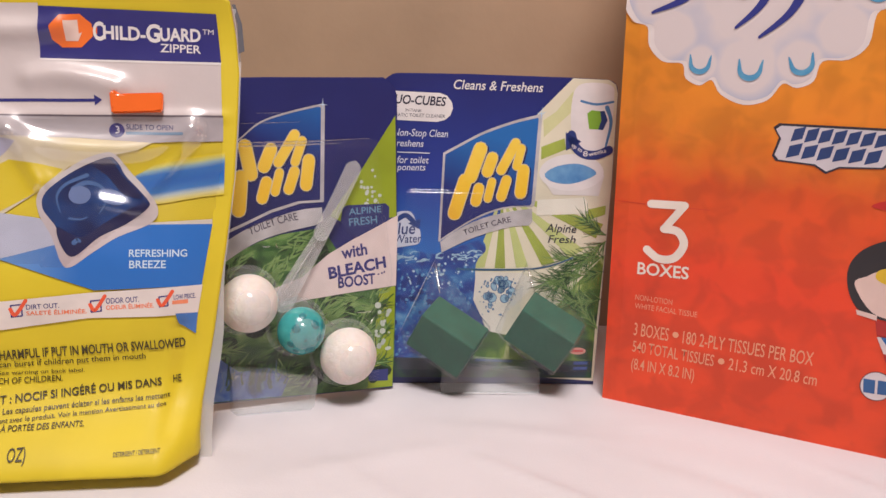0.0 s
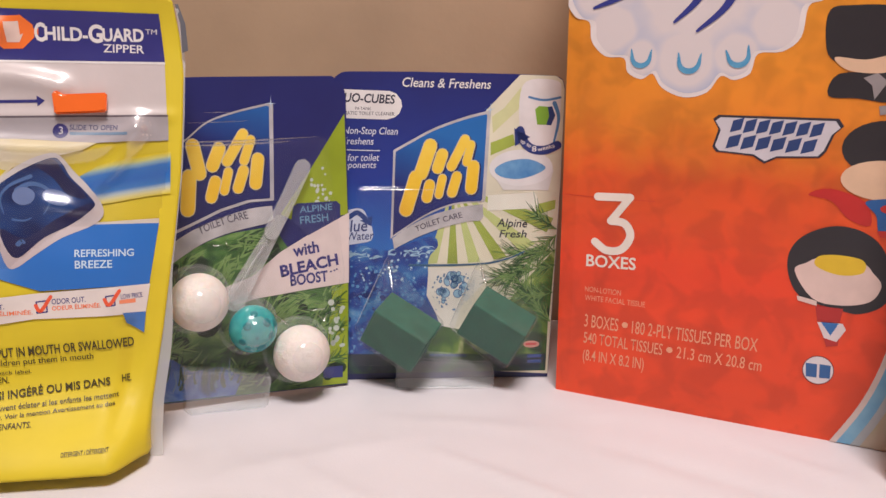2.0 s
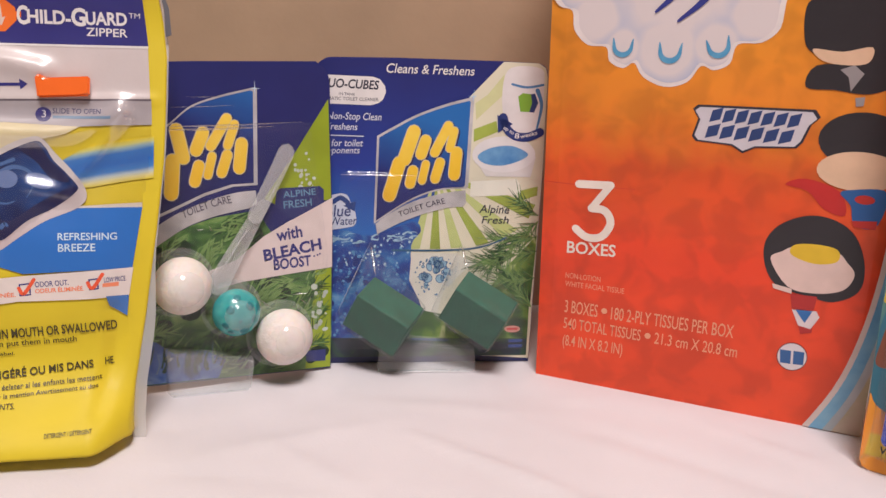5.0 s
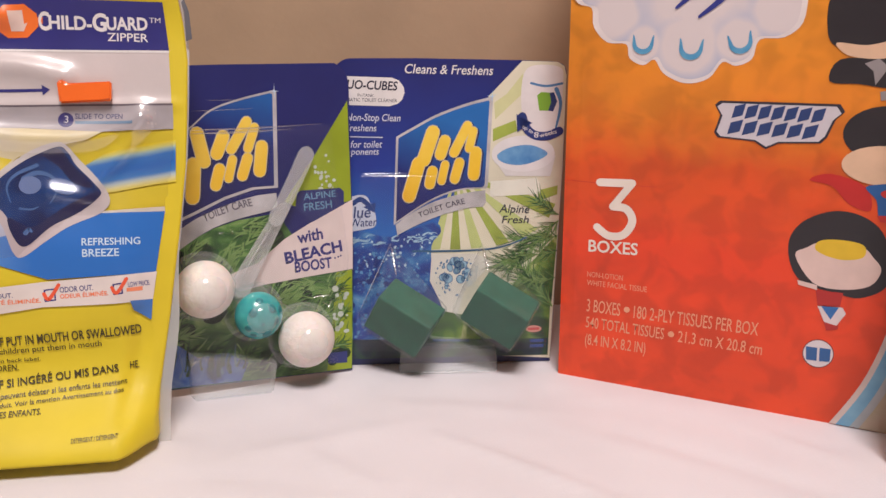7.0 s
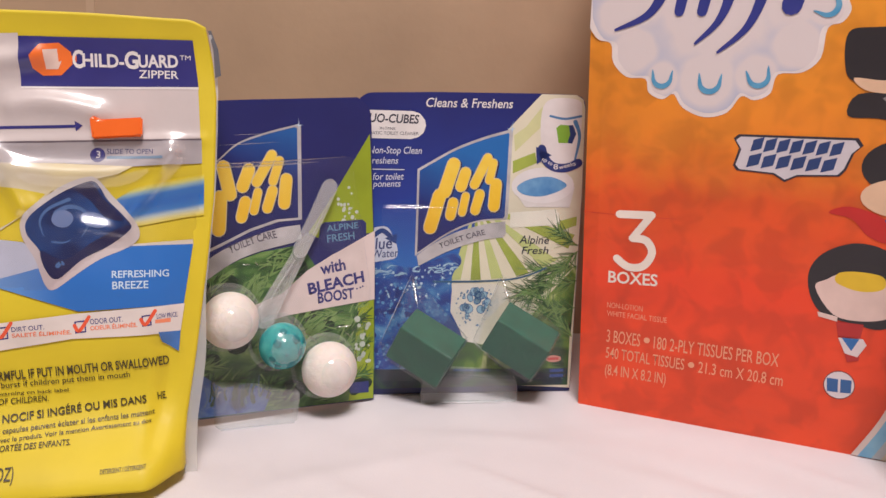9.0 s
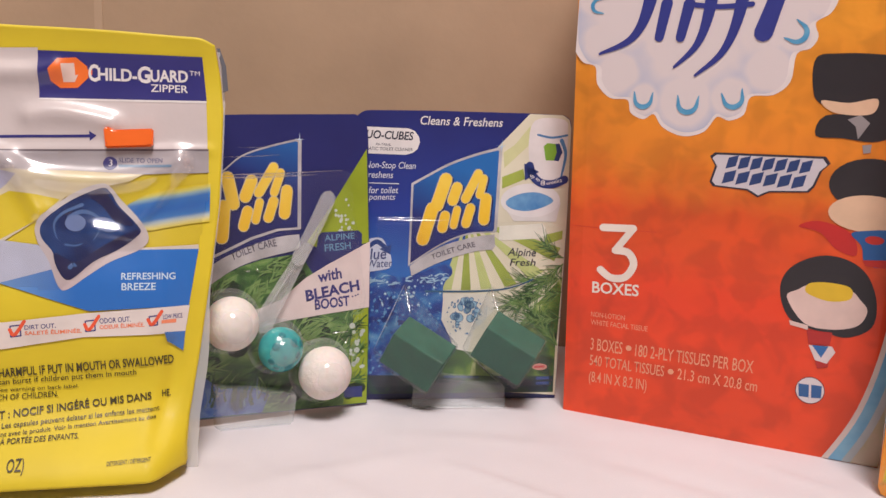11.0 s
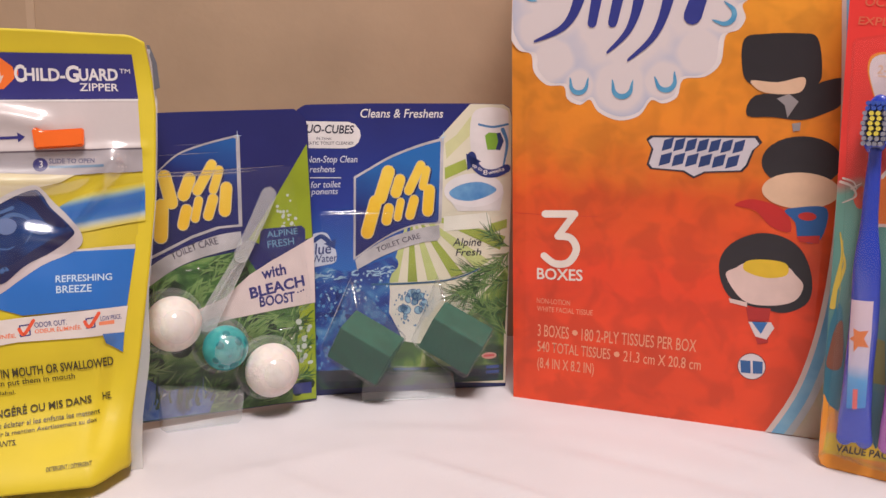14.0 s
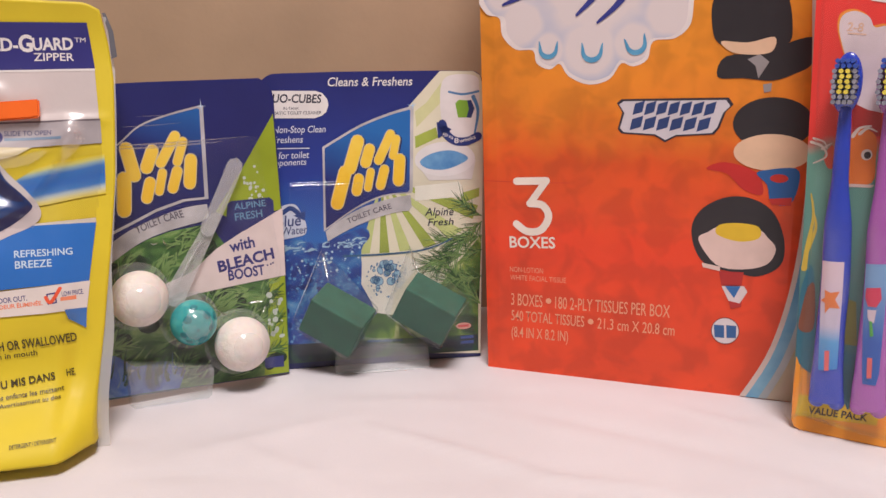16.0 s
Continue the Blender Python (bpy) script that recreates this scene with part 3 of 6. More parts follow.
    lettering(t, "UARD", [(-27.2, 172.0), (-11.2, 172.3), (-26.9, 176.9)], ink(WHITE), 3.4, bold=0.03, **g)
    lettering(t, "TM", [(-10.5, 175.3), (-6.1, 175.3), (-10.5, 177.3)], ink(WHITE), 3.4, **g)
    lettering(t, "ZIPPER", [(-27.2, 167.5), (-11.2, 167.5), (-27.2, 170.8)], ink(WHITE), 3.4, bold=0.01, **g)
    # zip arrow and slider
    decal(t, "zip_arrow", [[(-142.5, 144.3), (-51.0, 147.5), (-51.0, 146.3), (-142.5, 143.1)], [(-52.7, 149.0), (-49.6, 147.1), (-52.4, 144.7)]], navy, 3, **g)
    slider = plate([(-46.4, 150.2), (-43.6, 150.8), (-42.9, 149.3), (-25.6, 150.5), (-25.8, 142.6), (-45.4, 141.4)], 3.0, -4.6)
    bmesh.ops.bevel(slider, geom=slider.edges[:], offset=0.0006, segments=2, affect="EDGES")
    part("zip_slider", slider, paint("orange_slider_plastic", (244, 112, 44), 0.3, vary=0.05, coat=0.3), t, "orange plastic zip slider")
    decal(t, "step_dot", [ellipse([(-43.9, 134.9)][0], 3.0, 3.0)], navy, 3, **g)
    lettering(t, "3", [(-44.5, 133.7), (-42.9, 133.7), (-44.6, 136.7)], ink(WHITE), 4, **g)
    lettering(t, "SLIDE TO OPEN", [(-40.4, 135.5), (-21.9, 135.5), (-40.4, 137.6)], ink((70, 74, 120)), 3, bold=0.01, **g)
    decal(t, "small_print_bar", [[(-40.4, 134.5), (-17.8, 134.6), (-17.8, 133.4), (-40.3, 133.3)]], ink((120, 150, 178)), 3, **g)
    # blue and yellow rays
    decal(t, "pale_ray", [[(-142.1, 131.6), (-73.6, 131.9), (-29.7, 130.0), (-35.5, 126.8), (-52.9, 122.7), (-61.9, 119.8), (-71.5, 110.7), (-91.7, 96.1), (-138.0, 62.2)]], paint("pouch_pale_yellow", (222, 208, 160), 0.35, vary=0.14, scale=22, coat=0.3, c2=(206, 200, 190)), 1.2, **g)
    decal(t, "yellow_ray", [[(-139.1, 91.8), (-84.4, 122.1), (-72.8, 120.6), (-64.2, 118.7), (-72.8, 109.7), (-138.0, 71.3)]], film, 1.7, **g)
    decal(t, "lavender_ray", [[(-141.7, 124.5), (-91.3, 131.9), (-81.1, 129.3), (-88.8, 122.0), (-139.5, 96.4)]], ink((178, 178, 204)), 1.7, **g)
    (au, av), (bu, bv) = [(-29.3, 113.0), (-2.3, 118.4)]
    lean = (bv - av) / (bu - au)
    mid = (av - lean * au) * 0.001
    ray = graded("pouch_ray_print", ((0.0, (220, 198, 40)), (1.0, (220, 198, 40)), (0.12, (212, 204, 150)), (0.2, (176, 192, 196)), (0.3, (66, 124, 190)), (0.5, (46, 106, 184)), (0.72, (58, 118, 188)), (0.82, (140, 172, 186)), (0.9, (206, 202, 120))), lo=mid - 0.0088, hi=mid + 0.0088, tilt=-lean, rough=0.32, mottle=0.0012, scale=50, coat=0.5)
    decal(t, "upper_ray", [[(-42.0, 113.1), (-29.5, 120.9), (-17.7, 124.4), (-10.4, 125.9), (-1.4, 127.2), (-1.8, 109.7), (-10.3, 108.5), (-17.4, 107.1), (-24.9, 105.5), (-32.6, 104.7)]], ray, 2, **g)
    decal(t, "lower_field_edge", [[(-45.1, 97.1), (-26.6, 97.9), (-6.4, 99.4), (-6.3, 96.4), (-139.1, 91.8), (-139.8, 98.7)]], ink((214, 206, 196)), 1.8, **g)
    decal(t, "lower_field", [[(-139.1, 91.8), (-42.8, 96.6), (-6.4, 97.4), (-10.4, 72.2), (-51.2, 70.5), (-71.3, 77.4), (-86.6, 82.8), (-139.1, 91.8)]], graded("pouch_blue_field", ((0.0, (176, 186, 214)), (1.0, (48, 110, 190)), (0.45, (120, 160, 208))), axis=0, lo=-0.13, hi=-0.055, rough=0.32, mottle=0.02, coat=0.5, bump=0.2), 2, **g)
    decal(t, "pale_left_field", [[(-140.6, 108.0), (-72.2, 99.0), (-62.9, 89.3), (-86.6, 82.8), (-139.1, 91.8)]], ink((186, 190, 210)), 2.4, **g)
    lettering(t, "REFRESHING", [(-38.1, 83.9), (-15.9, 84.0), (-38.1, 86.8)], ink((196, 216, 232)), 3, bold=0.012, **g)
    lettering(t, "BREEZE", [(-37.9, 79.3), (-23.9, 79.4), (-38.0, 82.4)], ink((196, 216, 232)), 3, bold=0.012, **g)
    # claim band
    decal(t, "claim_band", [[(-137.9, 64.5), (-84.1, 66.3), (-53.4, 69.5), (-10.0, 72.4), (-11.8, 60.7), (-27.2, 59.8), (-53.5, 59.4), (-84.3, 55.1), (-138.4, 50.8)]], ink((222, 212, 208)), 2.6, **g)
    decal(t, "blue_corner", [[(-20.3, 60.8), (-11.8, 61.0), (-12.7, 52.3), (-19.2, 56.6)]], blue, 3, **g)
    for k, (tick, head, sub) in enumerate((([(-82.0, 64.6), (-78.1, 65.0), (-77.9, 60.5), (-81.8, 60.1)], [(-76.4, 63.0), (-64.1, 63.7), (-76.4, 64.9)], [(-76.4, 60.7), (-53.9, 61.4), (-53.9, 63.1), (-76.4, 62.3)]),
                                           ([(-52.5, 66.2), (-48.7, 66.6), (-48.5, 62.2), (-52.3, 61.8)], [(-46.7, 65.1), (-34.1, 65.8), (-46.7, 67.3)], [(-46.7, 62.7), (-28.4, 63.5), (-28.4, 65.2), (-46.7, 64.4)]),
                                           ([(-26.5, 67.7), (-23.3, 68.1), (-23.1, 64.1), (-26.3, 63.7)], [(-20.8, 66.5), (-12.7, 67.0), (-20.8, 68.5)], [(-21.5, 64.6), (-15.5, 64.9), (-15.5, 66.6), (-21.5, 66.1)]))):
        cx, cy = (tick[0][0] + tick[2][0]) / 2, (tick[0][1] + tick[2][1]) / 2
        rim = tick + [tick[0]]
        decal(t, "tick_box", [stroke([a, b], 0.55) for a, b in zip(rim, rim[1:])], navy, 3.4, **g)
        decal(t, "tick", [stroke([(cx - 2.2, cy + 0.6), (cx - 0.4, cy - 1.6), (cx + 3.4, cy + 4.0)], 1.4)], ink((232, 92, 60)), 4, **g)
        lettering(t, ("DIRT OUT.", "ODOR OUT.", "LOW PRICE.")[k], head, navy, 3.4, bold=0.01, **g)
        if k < 2:
            lettering(t, ("SALETÉ ÉLIMINÉE.", "ODEUR ÉLIMINÉE.")[k], [sub[0], sub[1], sub[3]], ink((236, 128, 88)), 3.4, bold=0.02, **g)
        else:
            decal(t, "claim_bar", [sub], ink((236, 140, 104)), 3.4, **g)
    # warning lines
    dark = ink((66, 58, 30))
    lettering(t, "HARMFUL IF PUT IN MOUTH OR SWALLOWED", [(-86.7, 43.0), (-16.7, 47.0), (-86.7, 46.7)], dark, 3, bold=0.018, **g)
    lettering(t, "Capsules can burst if children put them in mouth", [(-100.6, 39.3), (-32.0, 42.6), (-100.6, 41.6)], dark, 3, bold=0.01, **g)
    lettering(t, "See warning on back label.", [(-87.6, 37.1), (-55.3, 37.8), (-87.6, 38.5)], dark, 3, bold=0.01, **g)
    lettering(t, "KEEP OUT OF REACH OF CHILDREN.", [(-110.9, 32.7), (-63.5, 34.3), (-111.1, 35.0)], dark, 3, bold=0.01, **g)
    lettering(t, "AVERTISSEMENT : NOCIF SI INGÉRÉ OU MIS DANS", [(-112.0, 23.6), (-25.5, 31.9), (-112.2, 26.6)], dark, 3, bold=0.018, **g)
    lettering(t, "HE.", [(-21.4, 32.5), (-18.0, 32.6), (-21.4, 35.4)], dark, 3, bold=0.018, **g)
    lettering(t, "Les capsules peuvent éclater si les enfants les mettent", [(-84.2, 22.6), (-22.3, 27.1), (-84.4, 24.6)], dark, 3, bold=0.01, **g)
    lettering(t, "ment avec le produit. Voir la mention Avertissement au dos", [(-87.1, 19.4), (-23.5, 24.0), (-87.3, 21.0)], dark, 3, bold=0.01, **g)
    lettering(t, "À PORTÉE DES ENFANTS.", [(-83.6, 16.8), (-53.6, 17.9), (-83.8, 18.8)], dark, 3, bold=0.01, **g)
    lettering(t, "OZ)", [(-78.9, 7.2), (-72.4, 7.5), (-80.1, 11.7)], dark, 3, bold=0.008, **g)
    lettering(t, "DETERGENT / DÉTERGENT", [(-41.0, 7.7), (-23.9, 8.6), (-41.1, 9.2)], dark, 3, bold=0.01, **g)
    # the pictured capsule: a clear tray with a dark blue swirl
    decal(t, "capsule_tray", [curve([(-72.3, 110.0), (-59.7, 120.8), (-48.3, 125.5), (-43.7, 124.6), (-38.9, 118.7), (-30.4, 109.2), (-27.2, 101.7), (-31.2, 96.7), (-42.6, 91.7), (-51.5, 85.7), (-59.9, 79.7), (-63.5, 81.6), (-67.4, 91.7), (-72.8, 101.4)], True, 5)], graded("capsule_tray_print", ((0.0, (188, 172, 176)), (1.0, (208, 202, 202))), lo=0.08, hi=0.12, rough=0.3, mottle=0.03, coat=0.5), 3, **g)
    decal(t, "capsule_liquid", [curve([(-70.1, 109.3), (-59.6, 118.3), (-47.1, 123.8), (-43.1, 121.6), (-40.0, 116.1), (-31.5, 107.2), (-31.4, 103.2), (-39.4, 97.1), (-49.5, 91.7), (-58.6, 84.0), (-63.2, 87.4), (-65.8, 95.4), (-71.1, 102.7)], True, 5)], paint("capsule_navy", (24, 40, 88), 0.25, vary=0.3, scale=45, coat=0.6, c2=(46, 88, 152)), 4, **g)
    decal(t, "capsule_shade", [curve([(-65.4, 95.4), (-56.3, 91.7), (-45.2, 99.1), (-32.7, 105.4), (-31.4, 103.2), (-39.4, 97.1), (-49.5, 91.7), (-58.6, 84.0), (-63.2, 87.4)], True, 5), curve([(-52.8, 120.9), (-46.4, 123.1), (-41.6, 116.6), (-33.4, 107.7), (-40.9, 109.1), (-46.9, 116.0)], True, 5)], ink((34, 40, 84), 0.3), 4.6, **g)
    decal(t, "capsule_swirl", [stroke([(-64.5, 101.5), (-66.0, 107.6), (-62.8, 112.6), (-55.0, 116.4)], 0.5, 1.6), stroke([(-49.8, 101.1), (-47.3, 106.0), (-49.1, 111.5), (-54.9, 113.4), (-59.8, 110.9)], 0.5, 2.2), stroke([(-61.1, 99.0), (-57.0, 98.6), (-54.3, 99.6)], 1.0, 0.5), stroke([(-58.8, 89.3), (-57.6, 90.5), (-56.6, 89.8)], 2.0, 1.0)], ink((78, 112, 164), 0.3), 5, **g)
    decal(t, "capsule_glint", [ellipse([(-57.4, 108.4)][0], 4.2, 3.6), ellipse([(-45.1, 107.8)][0], 5.5, 3.0, -20)], ink((112, 132, 178), 0.3), 5.4, **g)
    # glossy clear window over the pictured capsule
    pane = [(-142.3, 136.7), (-2.7, 141.0), (-2.1, 123.8), (-6.4, 97.4), (-40.5, 96.2), (-62.5, 79.7), (-138.6, 85.0)]
    part("window_film", film_sheet(pane, lambda u, v: belly(u, v) + 1.9, 1.25), SLICK, t, "glossy clear film", smooth=True)
    return t


laundry_pouch()


# ---- the two hanging cards ----
def brand_panel(t, top_arc, right_edge, low_arc, ribbon, bars, lift=flat):
    """The tilted blue brand panel with its silver rim, and plain yellow shapes for the brand's name."""
    frame_pts = top_arc + right_edge + low_arc
    cx, cy = sum(p[0] for p in frame_pts) / len(frame_pts), sum(p[1] for p in frame_pts) / len(frame_pts)
    decal(t, "panel_rim", [frame_pts], paint("silver_print", (196, 194, 198), 0.35, vary=0.2, scale=60), 3)
    inner = [(cx + (p[0] - cx) * 0.94 - 0.35, cy + (p[1] - cy) * 0.945 - 0.5) for p in frame_pts]
    decal(t, "panel", [inner], PANEL_BLUE, 4, label="blue brand panel")
    decal(t, "ribbon", [ribbon], paint("silver_print", SILVER), 5, label="silver ribbon")
    bars = [(a, b, w * 0.74) for a, b, w in bars]
    pieces(t, "brand_shadow", [stroke([(a[0] + 0.7, a[1] - 0.6), (b[0] + 0.7, b[1] - 0.6)], w + 1.0) for a, b, w in bars], ink((38, 38, 82)), 5)
    pieces(t, "brand_outline", [stroke([a, b], w + 0.8) for a, b, w in bars], ink((206, 196, 172)), 6)
    pieces(t, "brand_shape", [stroke([a, b], w) for a, b, w in bars], BRAND_YELLOW, 7)


PANEL_BLUE = graded("panel_blue_print", ((0.0, (32, 36, 92)), (1.0, (38, 104, 176)), (0.5, (34, 46, 116))), lo=0.08, hi=0.14, tilt=0.25, rough=0.4, mottle=0.02)
BRAND_YELLOW = graded("brand_yellow_print", ((0.0, (206, 146, 40)), (1.0, (238, 206, 84)), (0.5, (232, 188, 48))), lo=0.06, hi=0.13, rough=0.4, mottle=0.05, scale=110)


def needles(root, tip, count, length, width, rng, spread=38):
    """Pine needles printed along a twig."""
    out = []
    for i in range(count):
        s = rng.random()
        x, y = root[0] + (tip[0] - root[0]) * s, root[1] + (tip[1] - root[1]) * s
        a = math.atan2(tip[1] - root[1], tip[0] - root[0]) + rng.choice((-1, 1)) * radians(rng.uniform(8, spread))
        k = length * rng.uniform(0.55, 1.1)
        mid = (x + math.cos(a) * k * 0.5 + rng.uniform(-0.4, 0.4), y + math.sin(a) * k * 0.5 + rng.uniform(-0.4, 0.4))
        out.append(stroke([(x, y), mid, (x + math.cos(a) * k, y + math.sin(a) * k)], width, width * 0.25, n=2, caps=False))
    return out


def splash(poly, count, r0, r1, rng):
    """Drops and bubbles within an outline."""
    xs, ys = [p[0] for p in poly], [p[1] for p in poly]
    out = []
    while len(out) < count:
        c = (rng.uniform(min(xs), max(xs)), rng.uniform(min(ys), max(ys)))
        if inside(c, poly):
            r = rng.uniform(r0, r1)
            out.append(ellipse(c, r, r * rng.uniform(0.6, 1.2), rng.uniform(0, 180), 10))
    return out


def dome(c, r, depth, n=28, rings=10, foot=0.0):
    """A clear bubble bulging from a card: its rim lies on the card."""
    bm = bmesh.new()
    prev = None
    for k in range(rings + 1):
        a = math.pi / 2 * k / rings
        rr, d = r * math.cos(a), depth * math.sin(a)
        if k == rings:
            cap = bm.verts.new(Vector((c[0], -d - 0.7, c[1])) * 0.001)
            for i in range(n):
                bm.faces.new((prev[i], prev[(i + 1) % n], cap))
            break
        cur = [bm.verts.new(Vector((c[0] + rr * math.cos(2 * math.pi * i / n), -d - 0.7, c[1] + rr * math.sin(2 * math.pi * i / n))) * 0.001) for i in range(n)]
        if prev:
            for i in range(n):
                bm.faces.new((prev[i], prev[(i + 1) % n], cur[(i + 1) % n], cur[i]))
        prev = cur
    return outward(bm)


def raised(pts, y0, y1, draft=1.5):
    """A shallow clear blister of that outline, with sloping sides and an open back."""
    bm = bmesh.new()
    cx, cy = sum(p[0] for p in pts) / len(pts), sum(p[1] for p in pts) / len(pts)
    lo = [bm.verts.new(Vector((p[0], y0, p[1])) * 0.001) for p in pts]
    hi = []
    for p in pts:
        d = Vector((cx - p[0], cy - p[1]))
        d = d.normalized() * draft
        hi.append(bm.verts.new(Vector((p[0] + d.x, y1, p[1] + d.y)) * 0.001))
    n = len(pts)
    for i in range(n):
        bm.faces.new((lo[i], lo[(i + 1) % n], hi[(i + 1) % n], hi[i]))
    f = bm.faces.new(hi)
    bmesh.ops.recalc_face_normals(bm, faces=bm.faces[:])
    outward(bm)
    bmesh.ops.bevel(bm, geom=list(f.edges), offset=0.0013, segments=10, affect="EDGES")
    bmesh.ops.triangulate(bm, faces=[q for q in bm.faces if len(q.verts) > 4])
    return bm


def hull(pts, smooth_edge=0.0):
    """A closed clear shell stretched over points given as (across, forward, up) in millimetres; its back on the card is left open."""
    bm = bmesh.new()
    for p in pts:
        bm.verts.new(Vector((p[0], -p[1], p[2])) * 0.001)
    bmesh.ops.convex_hull(bm, input=bm.verts[:])
    bmesh.ops.delete(bm, geom=[v for v in bm.verts if not v.link_faces], context="VERTS")
    bmesh.ops.dissolve_limit(bm, angle_limit=0.03, verts=bm.verts[:], edges=bm.edges[:])
    bmesh.ops.delete(bm, geom=[f for f in bm.faces if f.normal.y > 0.9], context="FACES_ONLY")
    bmesh.ops.recalc_face_normals(bm, faces=bm.faces[:])
    outward(bm)
    if smooth_edge:
        bmesh.ops.bevel(bm, geom=[e for e in bm.edges if len(e.link_faces) == 2], offset=smooth_edge, segments=3, affect="EDGES")
    return bm


def ball_card():
    rng = random.Random(4)
    t = thing("toilet_cleaner_card", pose(0.024, 0.3452, 0, -5.65, 0, 23.61), "navy and green blister card with three toilet cleaner balls", "blister pack", "cleaner cards")
    out = [(-104, 5.4), (2.2, 1.0), (4.8, 60), (4.9, 144)] + curve([(4.9, 144), (3.6, 152), (-2.2, 156.6)], False, 3)[1:] + [(-60, 155), (-104, 153)]
    part("card", plate(out, 0.9), paint("navy_card", NAVY, 0.4, vary=0.06, scale=40, coat=CARD_GLOSS), t, "printed navy cardboard")
    green = clouded("fern_ground_print", ((0.32, (38, 66, 42)), (0.46, (58, 98, 50)), (0.56, (88, 130, 66)), (0.7, (140, 170, 104))), 60, 1.0, coat=CARD_GLOSS, stretch=(1, 1, 1.8), turn=-25)
    field = [(-104, 5.8), (2.0, 1.4)] + [(3.1, 19.9), (3.9, 56.4), (-16.2, 55.8), (-33.7, 85.1), (-54.0, 82.7), (-64.9, 79.6), (-77.1, 74.1)] + [(-104, 70)]
    decal(t, "fern_ground", [field], green, 1)
    lime = paint("lime_print", LIME, 0.4, vary=0.12, scale=30, coat=CARD_GLOSS)
    decal(t, "lime_stripe", [[(3.9, 138.5), (4.1, 121.7), (4.4, 88.7), (-22.0, 86.0), (-30.0, 90.5), (-14.8, 111.0)]], lime, 1.5)
    decal(t, "lime_edge", [[(-4.8, 52.9), (3.7, 53.7), (1.9, 1.6), (-11.6, 2.3), (-8.4, 21.7)]], lime, 1.6)
    # fern needles
    light, mid, deep = [], [], []
    for k in range(150):
        x, y = rng.uniform(-104, 4), rng.uniform(6, 92)
        if not inside((x, y), field):
            continue
        a = rng.gauss(0.55, 0.35) + (math.pi if rng.random() < 0.35 else 0)
        tip = (x + 15 * math.cos(a), y + 15 * math.sin(a))
        bright = noise.noise((x * 0.045, y * 0.06, 2.0))
        for group, cnt in ((light, 12 if bright > 0.0 else 2), (mid, 9), (deep, 12 if bright < 0.05 else 3)):
            group += [p for p in needles((x, y), tip, cnt * 2 // 3, 8, 0.9, rng) if all(inside(q, field) for q in p)]
    decal(t, "fern_shade", [p for p in splash(field, 30, 2.5, 6.0, rng) if all(inside(q, field) for q in p)], ink((34, 54, 38)), 1.7)["kind"] = "stuff"
    decal(t, "fern_needles", deep, ink((42, 70, 46)), 2)["kind"] = "stuff"
    decal(t, "fern_needles", mid, ink((70, 108, 56)), 2.3)["kind"] = "stuff"
    decal(t, "fern_needles", light, ink((128, 162, 96)), 2.6)["kind"] = "stuff"
    # water at the foot
    water = [(-104, 6.2), (-60, 4.4)] + [(-55.6, 4.2), (-51.6, 12.8), (-62.1, 19.1), (-75.6, 18.6), (-84.0, 25.7)] + [(-104, 26)]
    decal(t, "water_foot", [water], clouded("blue_water_print", ((0.34, (40, 56, 84)), (0.5, (48, 84, 156)), (0.66, (120, 146, 176))), 60, 1.5, coat=CARD_GLOSS), 3)
    decal(t, "water_grass", [stroke([p, (p[0] + rng.uniform(-1, 2), p[1] + 4), (p[0] + rng.uniform(0, 4), p[1] + rng.uniform(7, 13))], rng.uniform(0.8, 2.2), 0.1) for p in ((rng.uniform(-98, -52), rng.uniform(8.5, 14)) for _ in range(3))], ink((96, 120, 140)), 3.3)["kind"] = "stuff"
    decal(t, "water_grass", [stroke([p, (p[0] + rng.uniform(-1, 2), p[1] + 4), (p[0] + rng.uniform(0, 4), p[1] + rng.uniform(7, 15))], rng.uniform(0.8, 2.2), 0.1) for p in ((rng.uniform(-98, -52), rng.uniform(8.5, 16)) for _ in range(22))], ink((44, 70, 52)), 3.5)["kind"] = "stuff"
    decal(t, "water_drops", splash([(-14.7, 112.4), (-7.2, 113.5), (-2.4, 95.7), (-13.2, 93.5)], 16, 0.4, 1.5, rng) + splash([(-7.8, 45.8), (1.2, 41.5), (1.2, 20.2), (-6.6, 21.4)], 18, 0.5, 2.0, rng), ink((196, 206, 196)), 3.3)["kind"] = "stuff"
    decal(t, "small_print_bar", [[(-11.0, 11.5), (-0.4, 11.2), (-0.6, 5.1), (-10.9, 6.0)]], ink((52, 60, 120)), 3.6)
    # white burst with its claim
    decal(t, "claim_burst", [curve([(5.1, 89.5), (4.0, 53.9)], False, 1) + [(-19.4, 52.3), (-42.8, 50.4), (-54.2, 48.2), (-59.2, 52.6), (-58.3, 57.2), (-44.7, 61.5), (-31.1, 72.0), (-14.2, 80.8)]], ink((222, 208, 206)), 4)
    c = ink((52, 52, 122))
    lettering(t, "with", [(-24.3, 69.3), (-11.1, 70.8), (-24.4, 75.1)], c, 5, bold=0.025)
    lettering(t, "BLEACH", [(-30.9, 59.9), (-1.2, 63.8), (-31.0, 65.4)], c, 5, bold=0.035)
    lettering(t, "BOOST", [(-26.3, 55.0), (-7.0, 55.9), (-26.5, 60.2)], c, 5, bold=0.028)
    decal(t, "claim_stars", [ellipse(p, 0.5, 0.5, 0, 8) for p in [(-5.4, 60.4), (-3.6, 60.8), (-2.3, 61.3)]], c, 5)
